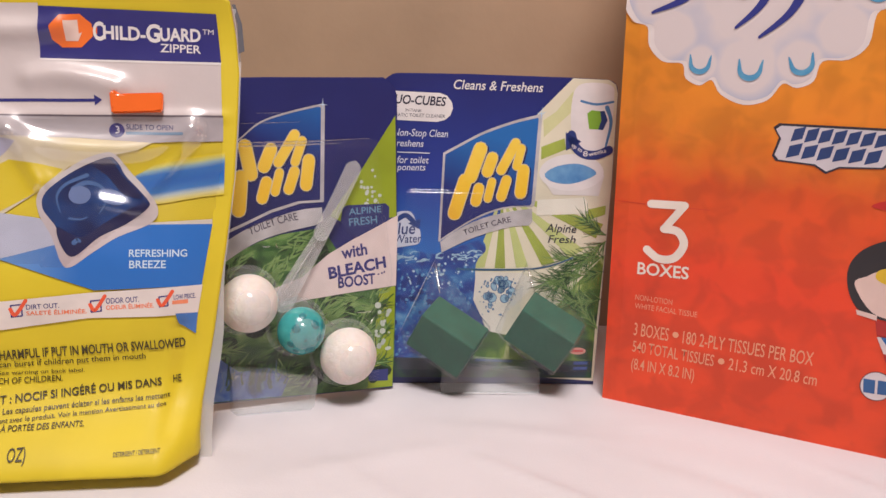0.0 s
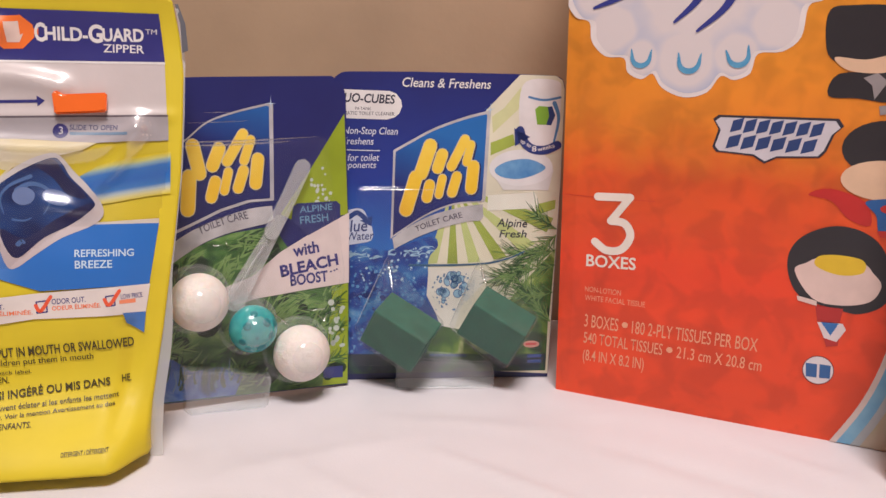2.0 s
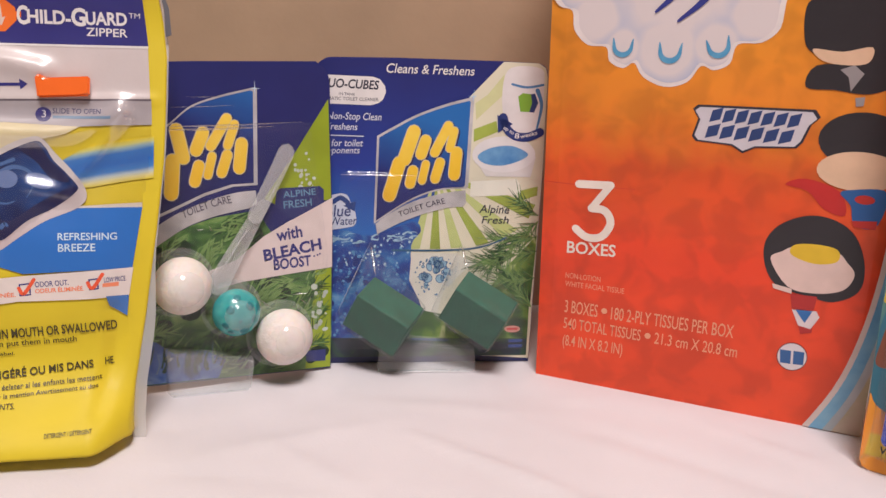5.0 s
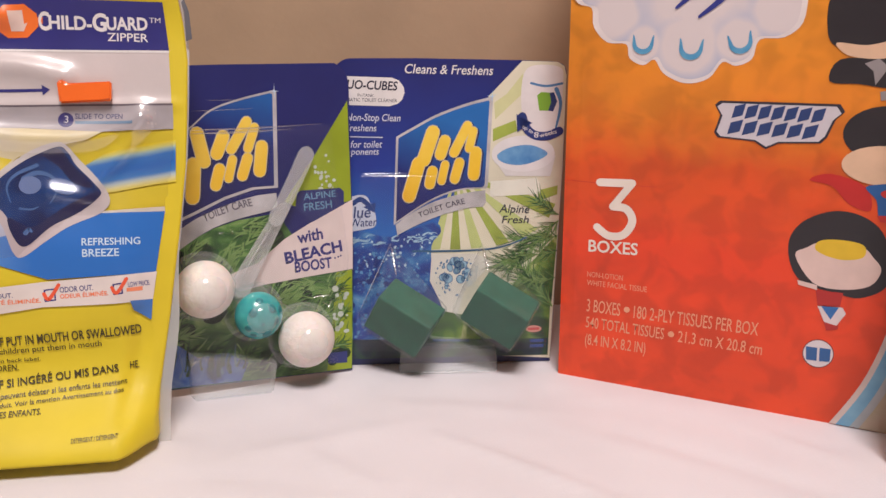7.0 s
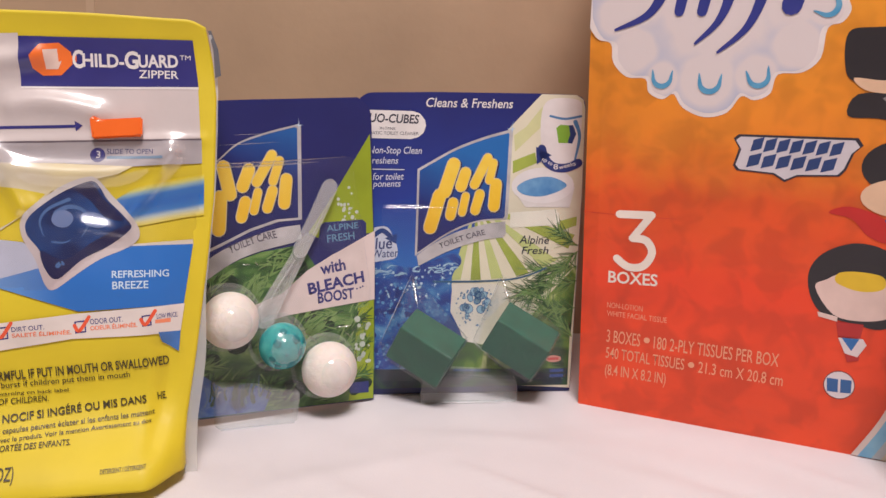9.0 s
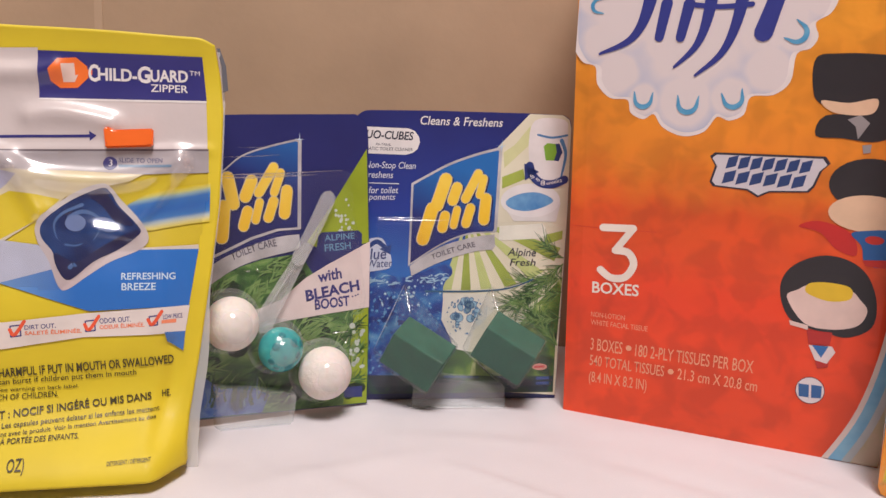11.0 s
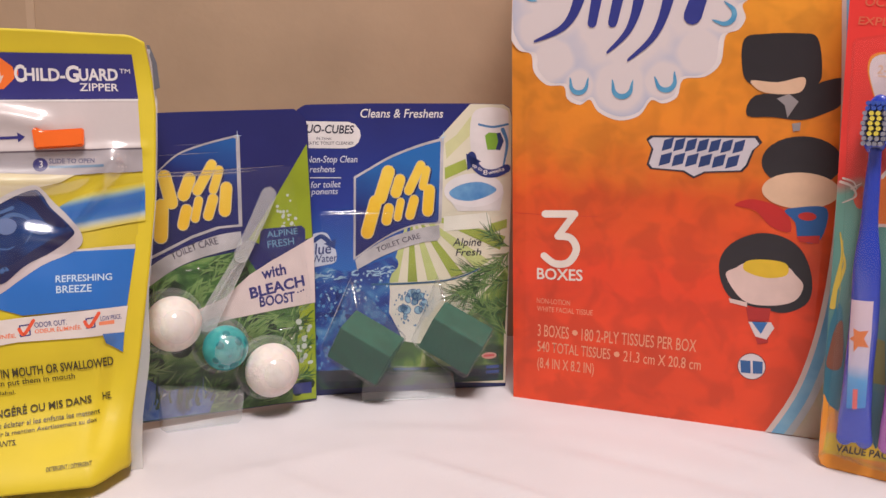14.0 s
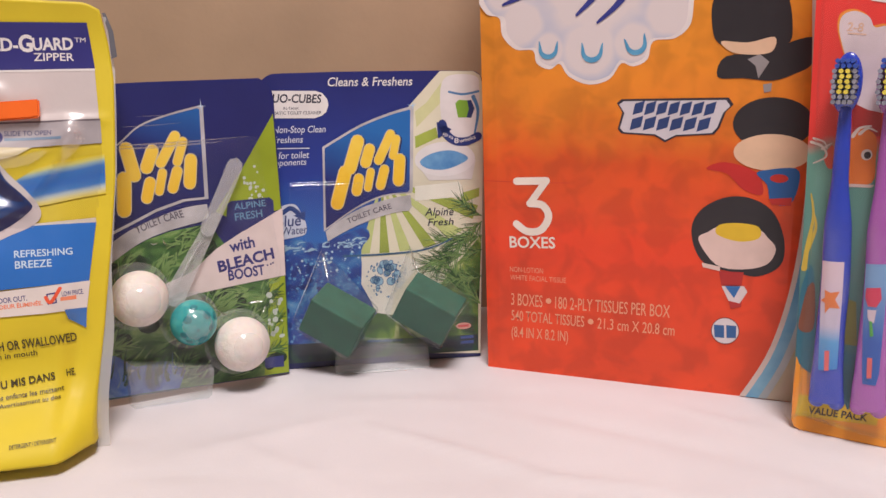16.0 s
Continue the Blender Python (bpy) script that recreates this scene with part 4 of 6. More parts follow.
    decal(t, "scent_shield", [[(-23.8, 93.8), (-21.9, 95.3), (-1.5, 95.6), (0.5, 93.7), (0.3, 87.2), (-16.7, 79.3), (-24.9, 87.0)]], paint("navy_shield", (50, 56, 112), 0.4, coat=CARD_GLOSS), 4.4)
    lettering(t, "ALPINE", [(-20.5, 90.6), (-3.7, 91.4), (-20.3, 93.8)], ink((110, 152, 182)), 5, bold=0.012)
    lettering(t, "FRESH", [(-20.4, 85.1), (-5.9, 86.0), (-20.1, 88.9)], ink((110, 152, 182)), 5, bold=0.012)
    bars = [(a, b, w) for (a, b), w in (([(-67.4, 111.1), (-69.9, 124.0)], 8.0), ([(-61.4, 114.5), (-58.0, 122.5)], 7.5), ([(-54.6, 116.4), (-46.7, 129.1)], 6.2), ([(-46.7, 116.5), (-43.2, 126.3)], 5.5),
                                       ([(-73.5, 94.8), (-72.1, 110.0)], 8.4), ([(-62.6, 99.9), (-60.4, 107.4)], 6.8), ([(-56.5, 102.8), (-54.2, 111.7)], 5.2), ([(-50.0, 103.8), (-47.1, 112.1)], 6.4), ([(-41.6, 105.7), (-40.1, 117.3)], 7.6))]
    brand_panel(t, curve([(-77.4, 124.3), (-72.4, 127.3), (-62.7, 135.0), (-49.1, 139.8), (-33.2, 143.6)], False, 5), [(-31.8, 143.1), (-33.0, 97.3)], [(-44.5, 97.0), (-58.4, 93.1), (-72.1, 87.1), (-82.7, 82.7)], curve([(-83.1, 78.5), (-72.3, 85.0), (-58.7, 90.3), (-44.8, 93.9), (-34.1, 94.8)], False, 4) + [(-33.5, 88.2)] + curve([(-37.6, 86.3), (-53.9, 83.3), (-67.6, 78.8), (-82.6, 69.8)], False, 4), bars)
    lettering(t, "TOILET CARE", [(-68.6, 83.0), (-45.7, 89.3), (-69.3, 86.6)], ink((84, 80, 96)), 6, bold=0.008, arc=1.0)
    decal(t, "sparkle", [[(p[0] + x, p[1] + y) for x, y in ((0, 3.6), (0.22, 0.22), (2.6, 0), (0.22, -0.22), (0, -3.6), (-0.22, -0.22), (-2.6, 0), (-0.22, 0.22))] for p in [(-32.9, 143.1)]], ink((200, 218, 236)), 7)
    # the clear blister with its three balls on a strap
    c1, c2, c3 = [(-72.7, 53.7), (-48.6, 38.6), (-25.6, 23.8)]
    strap = stroke([(-19.5, 112.9), (-27.7, 97.0), (-35.7, 82.7)], 8.0, 7.5, caps=True)
    part("strap", plate(strap, 1.2, -4.5), MILKY, t, "milky plastic hanging strap")
    for line in ([(-17.9, 111.1), (-26.1, 95.7), (-32.1, 84.9)], [(-35.7, 82.7), (-45.1, 69.6), (-55.1, 54.8)]):
        part("strap_ridge", ridge(lying(line, 4.9), 0.4), MILKY, t, smooth=True)
    part("strap_tail", plate(stroke([(-31.3, 87.9), (-42.3, 70.6), (-54.4, 51.0)], 5.5, 10.5), 1.0, -3.4), MILKY, t, "milky plastic hanging strap")
    chalk = paint("white_ball_chalk", (232, 224, 218), 0.6, vary=0.05, scale=160, bump=0.5, bump_scale=420, sub=0.2)
    teal = paint("teal_ball_gel", (70, 172, 172), 0.25, vary=0.15, scale=150, coat=0.6, sub=0.2, c2=(52, 148, 152))
    for c, r, m, lab in ((c1, 13.3, chalk, "speckled white cleaner ball"), (c3, 13.8, chalk, "speckled white cleaner ball"), (c2, 11.3, teal, "teal cleaner ball with pits")):
        bm = ball(r * 0.001, (c[0] * 0.001, -0.0123, c[1] * 0.001), 40, 26, 0.85)
        ob = part("cleaner_ball", bm, m, t, lab, smooth=True)
        part("bubble", dome(c, r + 1.6, 24.6 if r > 12 else 23), DOME, t, "clear plastic bubble", smooth=True)
        ring = [(c[0] + (r + 2.2) * math.cos(2 * math.pi * i / 28), c[1] + (r + 2.2) * math.sin(2 * math.pi * i / 28)) for i in range(29)]
        decal(t, "bubble_flange", [stroke(ring, 2.0, 2.0, 2, caps=False)], FOGGY, 34 + r, label="pressed clear flange")
        if m is teal:
            hollow = paint("teal_pit", (44, 128, 136), 0.3)
            for x, z, w in ((-0.42, 0.30, 2.1), (0.40, 0.38, 2.2), (0.80, 0.27, 2.0), (0.58, -0.18, 1.9), (-0.62, -0.38, 1.9), (0.18, -0.68, 2.4), (-0.38, -0.72, 1.7), (-0.05, -0.22, 1.1), (-0.08, 0.76, 1.8)):
                n = Vector((x, -math.sqrt(1 - x * x - z * z), z))
                pit = ball(w * 0.001, (0, 0, 0), 14, 8, 0.2)
                pit.transform(Matrix.Translation(Vector((c[0] + n.x * (r - 0.2), -12.3 + 0.85 * n.y * (r - 0.2), c[1] + n.z * (r - 0.2))) * 0.001) @ Vector((0, -1, 0)).rotation_difference(n).to_matrix().to_4x4())
                part("pit", pit, hollow, ob, smooth=True)
    for (p, q) in ((c1, c2), (c2, c3)):
        d = Vector((q[0] - p[0], q[1] - p[1])).normalized()
        mid = ((p[0] + q[0]) / 2, (p[1] + q[1]) / 2)
        part("bubble_neck", raised(rounded(mid[0] - 6, mid[1] - 5, mid[0] + 6, mid[1] + 5, 3), -0.8, -8.0, 1.5), CLEAR, t, smooth=False)
    sheet = [(-100, 10), (-6, 6), (2, 60)] + [(-6.1, 127.0), (-75.0, 125.8)] + [(-100, 121)]
    part("blister_sheet", raised(sheet, -0.9, -2.6, 2.0), THIN, t, "clear plastic blister front")
    for line, r in (([(-74.9, 124.0), (-58.4, 124.1), (-42.2, 124.6), (-24.7, 125.3)], 0.62), ([(-74.8, 125.5), (-58.3, 125.7), (-42.1, 126.0), (-10.6, 127.4)], 0.5), ([(-71.8, 134.1), (-60.1, 134.4), (-44.1, 135.1)], 0.24), ([(-65.0, 138.8), (-57.7, 138.9), (-50.2, 139.0)], 0.2)):
        part("blister_ridge", ridge(lying(line, 2.7), r), GLINT, t, smooth=True)
    for a, b in (([(-39.9, 44.7), (-33.1, 40.2)], [(-31.6, 38.6), (-28.9, 36.4)]), ([(-13.9, 39.5), (-11.9, 37.8)], [(-11.2, 36.6), (-9.0, 40.5)]), ([(-18.2, 117.4), (-17.7, 116.2)], [(-17.9, 115.1), (-17.7, 113.9)]), ([(-63.6, 78.3), (-62.6, 77.7)], [(-61.5, 77.8), (-60.4, 78.0)]), ([(-57.4, 79.4), (-57.2, 78.2)], [(-57.0, 77.7), (-56.8, 77.1)]), ([(-18.2, 42.2), (-15.2, 42.4)], [(-12.2, 42.6), (-9.7, 42.5)])):
        part("blister_crinkle", ridge(lying(a, 3.2) + lying(b, 4.2), 0.38), GLINT, t, smooth=True)
    part("foot_tab", hull([(-79.3, 8, -0.4), (-43.2, 12.5, -0.8), (-80, 1, 0.3), (-41, 1, 0.3), (-80.6, 10, 22), (-40.2, 12, 15), (-80.6, 1, 22.6), (-40.2, 1, 15.4)], 0.0011), SKIRT, t, "clear plastic foot tab", smooth=False)
    return t


ball_card()


def cube_card():
    rng = random.Random(9)
    t = thing("toilet_cleaner_card", pose(0.022, 0.3536, 0, -6.83, 0, 3.74), "blue and lime blister card with two green cleaner cubes", "blister pack", "cleaner cards")
    out = [(-11.5, 0.2), (-0.1, 0.2), (110.9, 0.4), (114.4, 107.1)] + curve([(115.0, 154.0), (113.7, 158.4), (109.9, 160.5)], False, 3) + [(90.7, 160.7), (35.6, 160.1)] + curve([(2.8, 159.1), (-0.7, 158.5), (-4.3, 156.1)], False, 3)
    base = graded("blue_card_print", ((0.0, (30, 36, 84)), (1.0, (34, 40, 108)), (0.2, (36, 64, 132)), (0.45, (42, 106, 186)), (0.68, (36, 58, 144))), lo=0.0, hi=0.155, mottle=0.025, scale=30, coat=CARD_GLOSS)
    part("card", plate(out, 0.9), base, t, "printed blue cardboard")
    pale = paint("pale_ray_print", (222, 218, 196), 0.4, vary=0.08, scale=25, coat=CARD_GLOSS)
    lime = paint("pale_lime_print", (166, 184, 84), 0.4, vary=0.16, scale=45, coat=CARD_GLOSS)
    decal(t, "ray_field", [[(91.0, 160.4), (109.9, 160.4), (113.6, 158.2), (114.8, 153.7), (114.3, 107.1), (110.8, 2.1), (62.1, 5.0), (44.4, 46.5), (44.8, 62.7), (64.8, 108.0), (73.5, 141.7)]], pale, 1)
    pieces(t, "lime_ray", [[(76.3, 125.1), (88.1, 129.9), (89.3, 124.3), (76.4, 118.6)], [(101.1, 93.2), (112.0, 96.1), (111.9, 91.3), (102.0, 87.8)], [(94.9, 24.9), (110.1, 30.5), (109.6, 4.5), (87.9, 5.2)]], lime, 1.5)
    hub, rim = [(57.2, 102.6)][0], [(43.6, 61.5), (49.5, 61.9), (54.8, 61.7), (60.4, 61.8), (66.1, 62.2), (72.5, 62.9), (79.6, 63.9), (86.7, 65.5), (94.1, 68.4), (101.7, 72.6), (107.7, 78.7), (111.1, 86.3)]
    for k in range(0, 11, 2):
        decal(t, "lime_ray", [[hub, rim[k], rim[k + 1]]], lime if k % 4 else ink((190, 202, 132)), 1.6 + 0.1 * k)
    decal(t, "pale_wedge", [[(83.0, 143.2), (91.5, 154.0), (92.6, 144.7), (77.3, 130.0), (76.6, 138.6)]], ink((206, 208, 158)), 1.4)
    # claims
    lettering(t, "Cleans & Freshens", [(29.9, 152.4), (75.7, 152.7), (30.1, 157.1)], ink(WHITE), 3, bold=0.008, shear=0.2)
    decal(t, "name_pill", [[(-4.5, 150.2), (23.2, 150.0), (26.8, 148.8), (29.4, 145.5), (29.9, 142.5), (28.6, 138.9), (26.1, 136.8), (22.2, 135.6), (-5.1, 135.8)]], ink(WHITE), 2)
    lettering(t, "DUO-CUBES", [(-3.6, 144.1), (26.3, 143.7), (-3.4, 148.5)], ink((36, 36, 60)), 3, bold=0.02, shear=0.15)
    lettering(t, "IN-TANK", [(6.0, 140.2), (14.2, 140.1), (6.0, 141.7)], ink((60, 60, 80)), 3)
    lettering(t, "AUTOMATIC TOILET CLEANER", [(-6.2, 137.6), (26.1, 137.7), (-6.1, 139.3)], ink((60, 60, 80)), 3)
    lettering(t, "Non-Stop Clean", [(0.2, 128.0), (27.9, 128.1), (0.3, 131.6)], ink((206, 210, 226)), 3, shear=0.2, bold=0.006)
    lettering(t, "Freshens", [(0.0, 122.7), (15.7, 122.8), (0.1, 126.2)], ink((206, 210, 226)), 3, shear=0.2, bold=0.006)
    decal(t, "rule", [[(-5.7, 120.1), (18.9, 120.0), (18.9, 119.5), (-5.7, 119.6)]], ink((206, 210, 226)), 3)
    lettering(t, "Safe for toilet", [(-5.9, 114.1), (18.7, 114.6), (-5.8, 117.7)], ink((206, 210, 226)), 3, shear=0.2, bold=0.006)
    lettering(t, "components", [(-4.9, 110.5), (17.1, 111.0), (-4.7, 113.8)], ink((206, 210, 226)), 3, shear=0.2, bold=0.006)
    # blue water badge
    decal(t, "water_badge", [curve([(-2.9, 85.2), (3.2, 89.3), (10.4, 89.7), (13.7, 83.5), (15.4, 80.1), (15.6, 74.9), (11.6, 72.6), (-3.4, 71.9)], True, 4)], ink((198, 206, 224)), 3)
    decal(t, "badge_arrow", [stroke([(3.7, 85.6), (7.6, 87.9), (11.4, 85.4)], 2.4, 2.6), [(9.0, 83.9), (15.7, 86.5), (14.9, 81.0)]], ink((40, 66, 128)), 3.5)
    lettering(t, "Blue", [(-0.2, 77.9), (13.0, 78.6), (0.0, 83.9)], ink((48, 62, 120)), 4, bold=0.01, shear=0.15)
    lettering(t, "Water", [(2.6, 73.5), (16.4, 74.3), (2.8, 77.8)], ink((48, 62, 120)), 4, bold=0.006, shear=0.15)
    # tank and bowl
    white = ink((222, 220, 222))
    decal(t, "tank_picture", [curve([(91.8, 153.4), (97.7, 158.3), (111.1, 157.7), (113.0, 150.9), (112.3, 133.8), (109.2, 122.9), (100.7, 121.1), (93.8, 126.2), (90.9, 138.6)], True, 4)], ink((224, 220, 222)), 2)
    decal(t, "tank_water", [stroke([(95.9, 149.1), (103.9, 147.8), (112.6, 149.4)], 1.2), stroke([(109.6, 146.3), (112.1, 138.5), (109.9, 126.0)], 2.4, 1.0)], ink((78, 128, 178)), 2.5)
    decal(t, "cube_picture", [[(99.3, 142.9), (101.5, 144.7), (106.0, 144.4), (106.9, 139.7), (105.5, 135.1), (100.7, 135.1)]], ink((126, 172, 62)), 3)
    decal(t, "cube_picture_side", [[(106.0, 144.4), (108.3, 144.7), (110.2, 140.0), (108.1, 134.8), (105.5, 135.1), (106.9, 139.7)]], ink((40, 58, 110)), 3)
    decal(t, "bowl_picture", [ellipse(p, 17, 9.5, 2) for p in [(92.8, 112.5)]], white, 3.4)
    decal(t, "bowl_foot_picture", [[(76.2, 110.9), (110.3, 111.9), (107.8, 100.9), (83.6, 100.8)]], ink((214, 212, 212)), 3)
    decal(t, "bowl_water", [curve([(78.8, 111.5), (85.6, 115.7), (96.8, 117.1), (105.8, 113.2), (101.5, 109.5), (91.7, 106.6), (82.2, 107.7)], True, 4)], paint("bowl_water_print", (66, 124, 184), 0.4, vary=0.3, scale=90, c2=(120, 170, 210)), 4)
    decal(t, "weeks_arrow", [stroke([(91.7, 131.8), (93.8, 126.2), (98.5, 122.4), (105.3, 122.0), (111.8, 124.7)], 4.6, 4.6), [(88.5, 133.0), (97.0, 128.6), (89.2, 123.7)]], ink((44, 60, 124)), 5)
    for w, p in (("up to", [(91.8, 125.9), (97.2, 123.0), (92.8, 127.7)]), ("8", [(98.2, 121.1), (100.7, 121.1), (98.2, 123.9)]), ("weeks", [(101.4, 121.1), (110.5, 123.5), (101.1, 123.3)])):
        lettering(t, w, p, ink(WHITE), 6, bold=0.008)
    decal(t, "tank_lid_picture", [[(75.6, 97.9), (100.3, 99.8), (102.2, 97.2), (102.7, 91.5), (75.4, 89.8)]], ink((226, 226, 214)), 3)
    lettering(t, "Alpine", [(80.6, 81.5), (97.0, 81.3), (80.7, 85.8)], ink((58, 62, 74)), 4, bold=0.008, shear=0.2)
    lettering(t, "Fresh", [(82.1, 75.8), (96.9, 75.9), (82.2, 79.8)], ink((58, 62, 74)), 4, bold=0.008, shear=0.2)
    # brand panel
    bars = [(a, b, w) for (a, b), w in (([(40.1, 108.5), (44.8, 123.0)], 9.0), ([(48.8, 111.4), (51.1, 118.7)], 7.6), ([(55.9, 112.5), (62.8, 126.5)], 6.4), ([(63.8, 114.8), (65.9, 124.0)], 5.6),
                                       ([(32.7, 89.7), (37.6, 106.7)], 9.0), ([(43.4, 96.1), (44.8, 102.9)], 7.0), ([(49.6, 97.8), (51.4, 106.4)], 5.4), ([(56.5, 98.9), (58.9, 107.5)], 6.6), ([(66.5, 101.2), (67.5, 112.9)], 8.0))]
    brand_panel(t, curve([(25.8, 120.2), (34.5, 125.3), (46.9, 132.1), (62.5, 138.1), (75.4, 141.7)], False, 5), [(76.0, 141.1), (74.3, 95.4)], curve([(73.3, 94.2), (58.2, 92.7), (42.5, 86.3), (24.9, 74.6)], False, 4), curve([(25.9, 74.8), (33.0, 80.1), (45.6, 86.9), (61.2, 91.4), (72.9, 93.2)], False, 4) + [(73.4, 86.7)] + curve([(71.8, 84.5), (64.2, 83.8), (51.6, 80.5), (39.0, 75.6), (26.9, 69.3)], False, 4), bars)
    lettering(t, "TOILET CARE", [(38.2, 78.4), (62.4, 86.1), (37.4, 81.2)], ink((84, 80, 96)), 6, bold=0.008, arc=0.6)
    decal(t, "sparkle", [[(p[0] + x, p[1] + y) for x, y in ((0.5, 4.2), (0.25, 0.25), (2.6, 1.4), (0.25, -0.22), (0, -3.0), (-0.22, -0.22), (-3.0, 0.6), (-0.22, 0.22))] for p in [(75.4, 141.7)]], ink((170, 206, 238)), 7)
    # water, bubbles, pine
    pool = [(-3.6, 67.1), (8.5, 71.2), (23.5, 68.5), (45.2, 76.0), (49.8, 71.2), (44.9, 63.6), (44.3, 43.4), (31.4, 28.4), (18.5, 10.3), (0.0, 3.4), (-9.0, 2.8)]
    decal(t, "water_pool", [curve(pool, True, 4)], clouded("pool_print", ((0.3, (34, 46, 112)), (0.45, (38, 72, 150)), (0.56, (52, 104, 172)), (0.66, (84, 140, 190)), (0.76, (150, 184, 208))), 64, 0.8, coat=CARD_GLOSS, stretch=(1, 1, 1.3), turn=20), 2)
    decal(t, "water_foam", splash([(-2, 60), (24, 62), (44, 66), (43, 44), (30, 30), (18, 14), (2, 10)], 170, 0.25, 0.9, rng), ink((92, 148, 196)), 2.6)["kind"] = "stuff"
    decal(t, "water_foam", splash([(4, 66), (24, 66), (46, 72), (44, 56), (30, 50), (10, 50)], 60, 0.2, 0.8, rng), ink((176, 204, 222)), 2.7)["kind"] = "stuff"
    decal(t, "water_crest", [stroke([p, (p[0] + rng.uniform(1.5, 3), p[1] + rng.uniform(-0.8, 1.4)), (p[0] + rng.uniform(3, 5), p[1] + rng.uniform(-0.8, 1.4))], rng.uniform(0.5, 1.3), 0.2) for p in ((u, 66.5 + 0.12 * max(0, u - 22) + rng.uniform(-2.5, 2)) for u in (rng.uniform(0, 45) for _ in range(26)))], ink((158, 194, 218)), 2.9)["kind"] = "stuff"
    decal(t, "water_deep", splash([(-2, 60), (16, 60), (30, 40), (18, 14), (2, 10)], 40, 0.5, 2.2, rng), ink((36, 56, 128)), 2.4)["kind"] = "stuff"
    decal(t, "water_line", [stroke([(34.9, 60.9), (57.3, 61.0), (76.3, 62.1), (87.6, 64.8), (95.8, 68.3)], 1.1, 0.7)], ink((52, 96, 132)), 4)
    decal(t, "bubble_field", [[(45.1, 59.6), (69.9, 59.5), (77.7, 54.5), (63.0, 39.3), (59.5, 26.8), (52.6, 28.8), (44.3, 44.9)]], ink((222, 220, 210)), 2.2)
    grove = clouded("grove_print", ((0.34, (44, 66, 48)), (0.48, (74, 108, 58)), (0.62, (128, 156, 74)), (0.72, (186, 196, 140))), 55, 1.6, coat=CARD_GLOSS)
    decal(t, "grass_patch", [[(18.4, 6.6), (37.2, 15.5), (45.2, 22.9), (52.6, 28.5), (62.7, 26.6), (81.6, 12.7), (94.9, 24.9), (110.1, 31.8), (109.6, 3.8), (62.1, 3.7)]], grove, 2.5)
    rings = splash([(50.9, 57.2), (64.1, 58.2), (64.4, 47.6), (58.8, 42.5), (50.8, 40.9), (48.5, 48.4)], 26, 0.6, 2.6, rng)
    decal(t, "grove_side", [[(82, 33), (90, 44), (99, 55), (112.8, 70), (110.6, 31.6), (95, 24.9)]], grove, 2.46)
    decal(t, "bubbles", splash([(48.9, 58.2), (66.1, 58.2), (66.4, 45.6), (60.8, 36.5), (48.8, 34.9), (46.5, 46.4)], 50, 0.25, 0.7, rng), ink((96, 132, 168)), 3)["kind"] = "stuff"
    decal(t, "bubbles", rings, ink((150, 186, 208)), 3.15)["kind"] = "stuff"
    decal(t, "bubble_ring", [stroke(r + [r[0]], 0.42, 0.3, 2, caps=False) for r in rings], ink((62, 106, 156)), 3.3)["kind"] = "stuff"
    dark, bright = [], []
    for p, q, cnt in (([(122.3, 86.3)][0], [(85.7, 50.9)][0], 90), ([(118.6, 62.4)][0], [(80.0, 54.4)][0], 70), ([(118.9, 76.8)][0], [(101.0, 88.4)][0], 40), ([(113.4, 46.5)][0], [(92.0, 44.3)][0], 60), ([(111.4, 30.4)][0], [(92.2, 53.8)][0], 60), ([(112.1, 69.0)][0], [(89.3, 66.7)][0], 50)):
        dark += needles(p, q, cnt, 12, 0.62, rng, 50)
        bright += needles(p, q, cnt // 2, 11, 0.55, rng, 50)
    keep = lambda ps: [p for p in ps if all(inside(k, out) for k in p)]
    decal(t, "pine_needles", keep(dark), ink((70, 106, 66)), 3.6)["kind"] = "stuff"
    decal(t, "pine_needles", keep(bright), ink((126, 160, 96)), 3.9)["kind"] = "stuff"
    # foot of the card
    decal(t, "foot_band", [[(1.9, 13.9), (109.4, 13.0), (109.3, 3.9), (2.4, 3.3)]], clouded("foot_band_print", ((0.34, (34, 38, 56)), (0.5, (42, 60, 72)), (0.64, (52, 84, 60))), 50, 1.5, coat=CARD_GLOSS), 3)
    decal(t, "small_print_bar", [[(99.5, 12.6), (107.1, 12.8), (107.1, 11.2), (99.5, 11.0)], [(99.5, 9.7), (107.1, 9.9), (107.0, 8.3), (99.4, 8.1)], [(46.5, 13.6), (66.1, 13.1), (66.1, 11.8), (46.5, 12.4)]], ink((60, 84, 148)), 4)
    decal(t, "red_oval", [ellipse((101.3, 18.4), 4.4, 1.9)], ink((206, 150, 138)), 4)
    decal(t, "red_bar", [[(98.2, 19.0), (104.2, 19.2), (104.2, 17.9), (98.2, 17.7)]], ink((198, 84, 84)), 4.6)
    # the two cubes under their clear blisters
    soap = paint("green_soap", (56, 104, 88), 0.6, spec=0.15, vary=0.12, scale=90, bump=0.3, bump_scale=260)
    set_in = Matrix(((0.827, 0.365, 0.437, 0), (-0.256, 0.925, -0.264, 0), (-0.500, 0.098, 0.858, 0), (0, 0, 0, 1)))
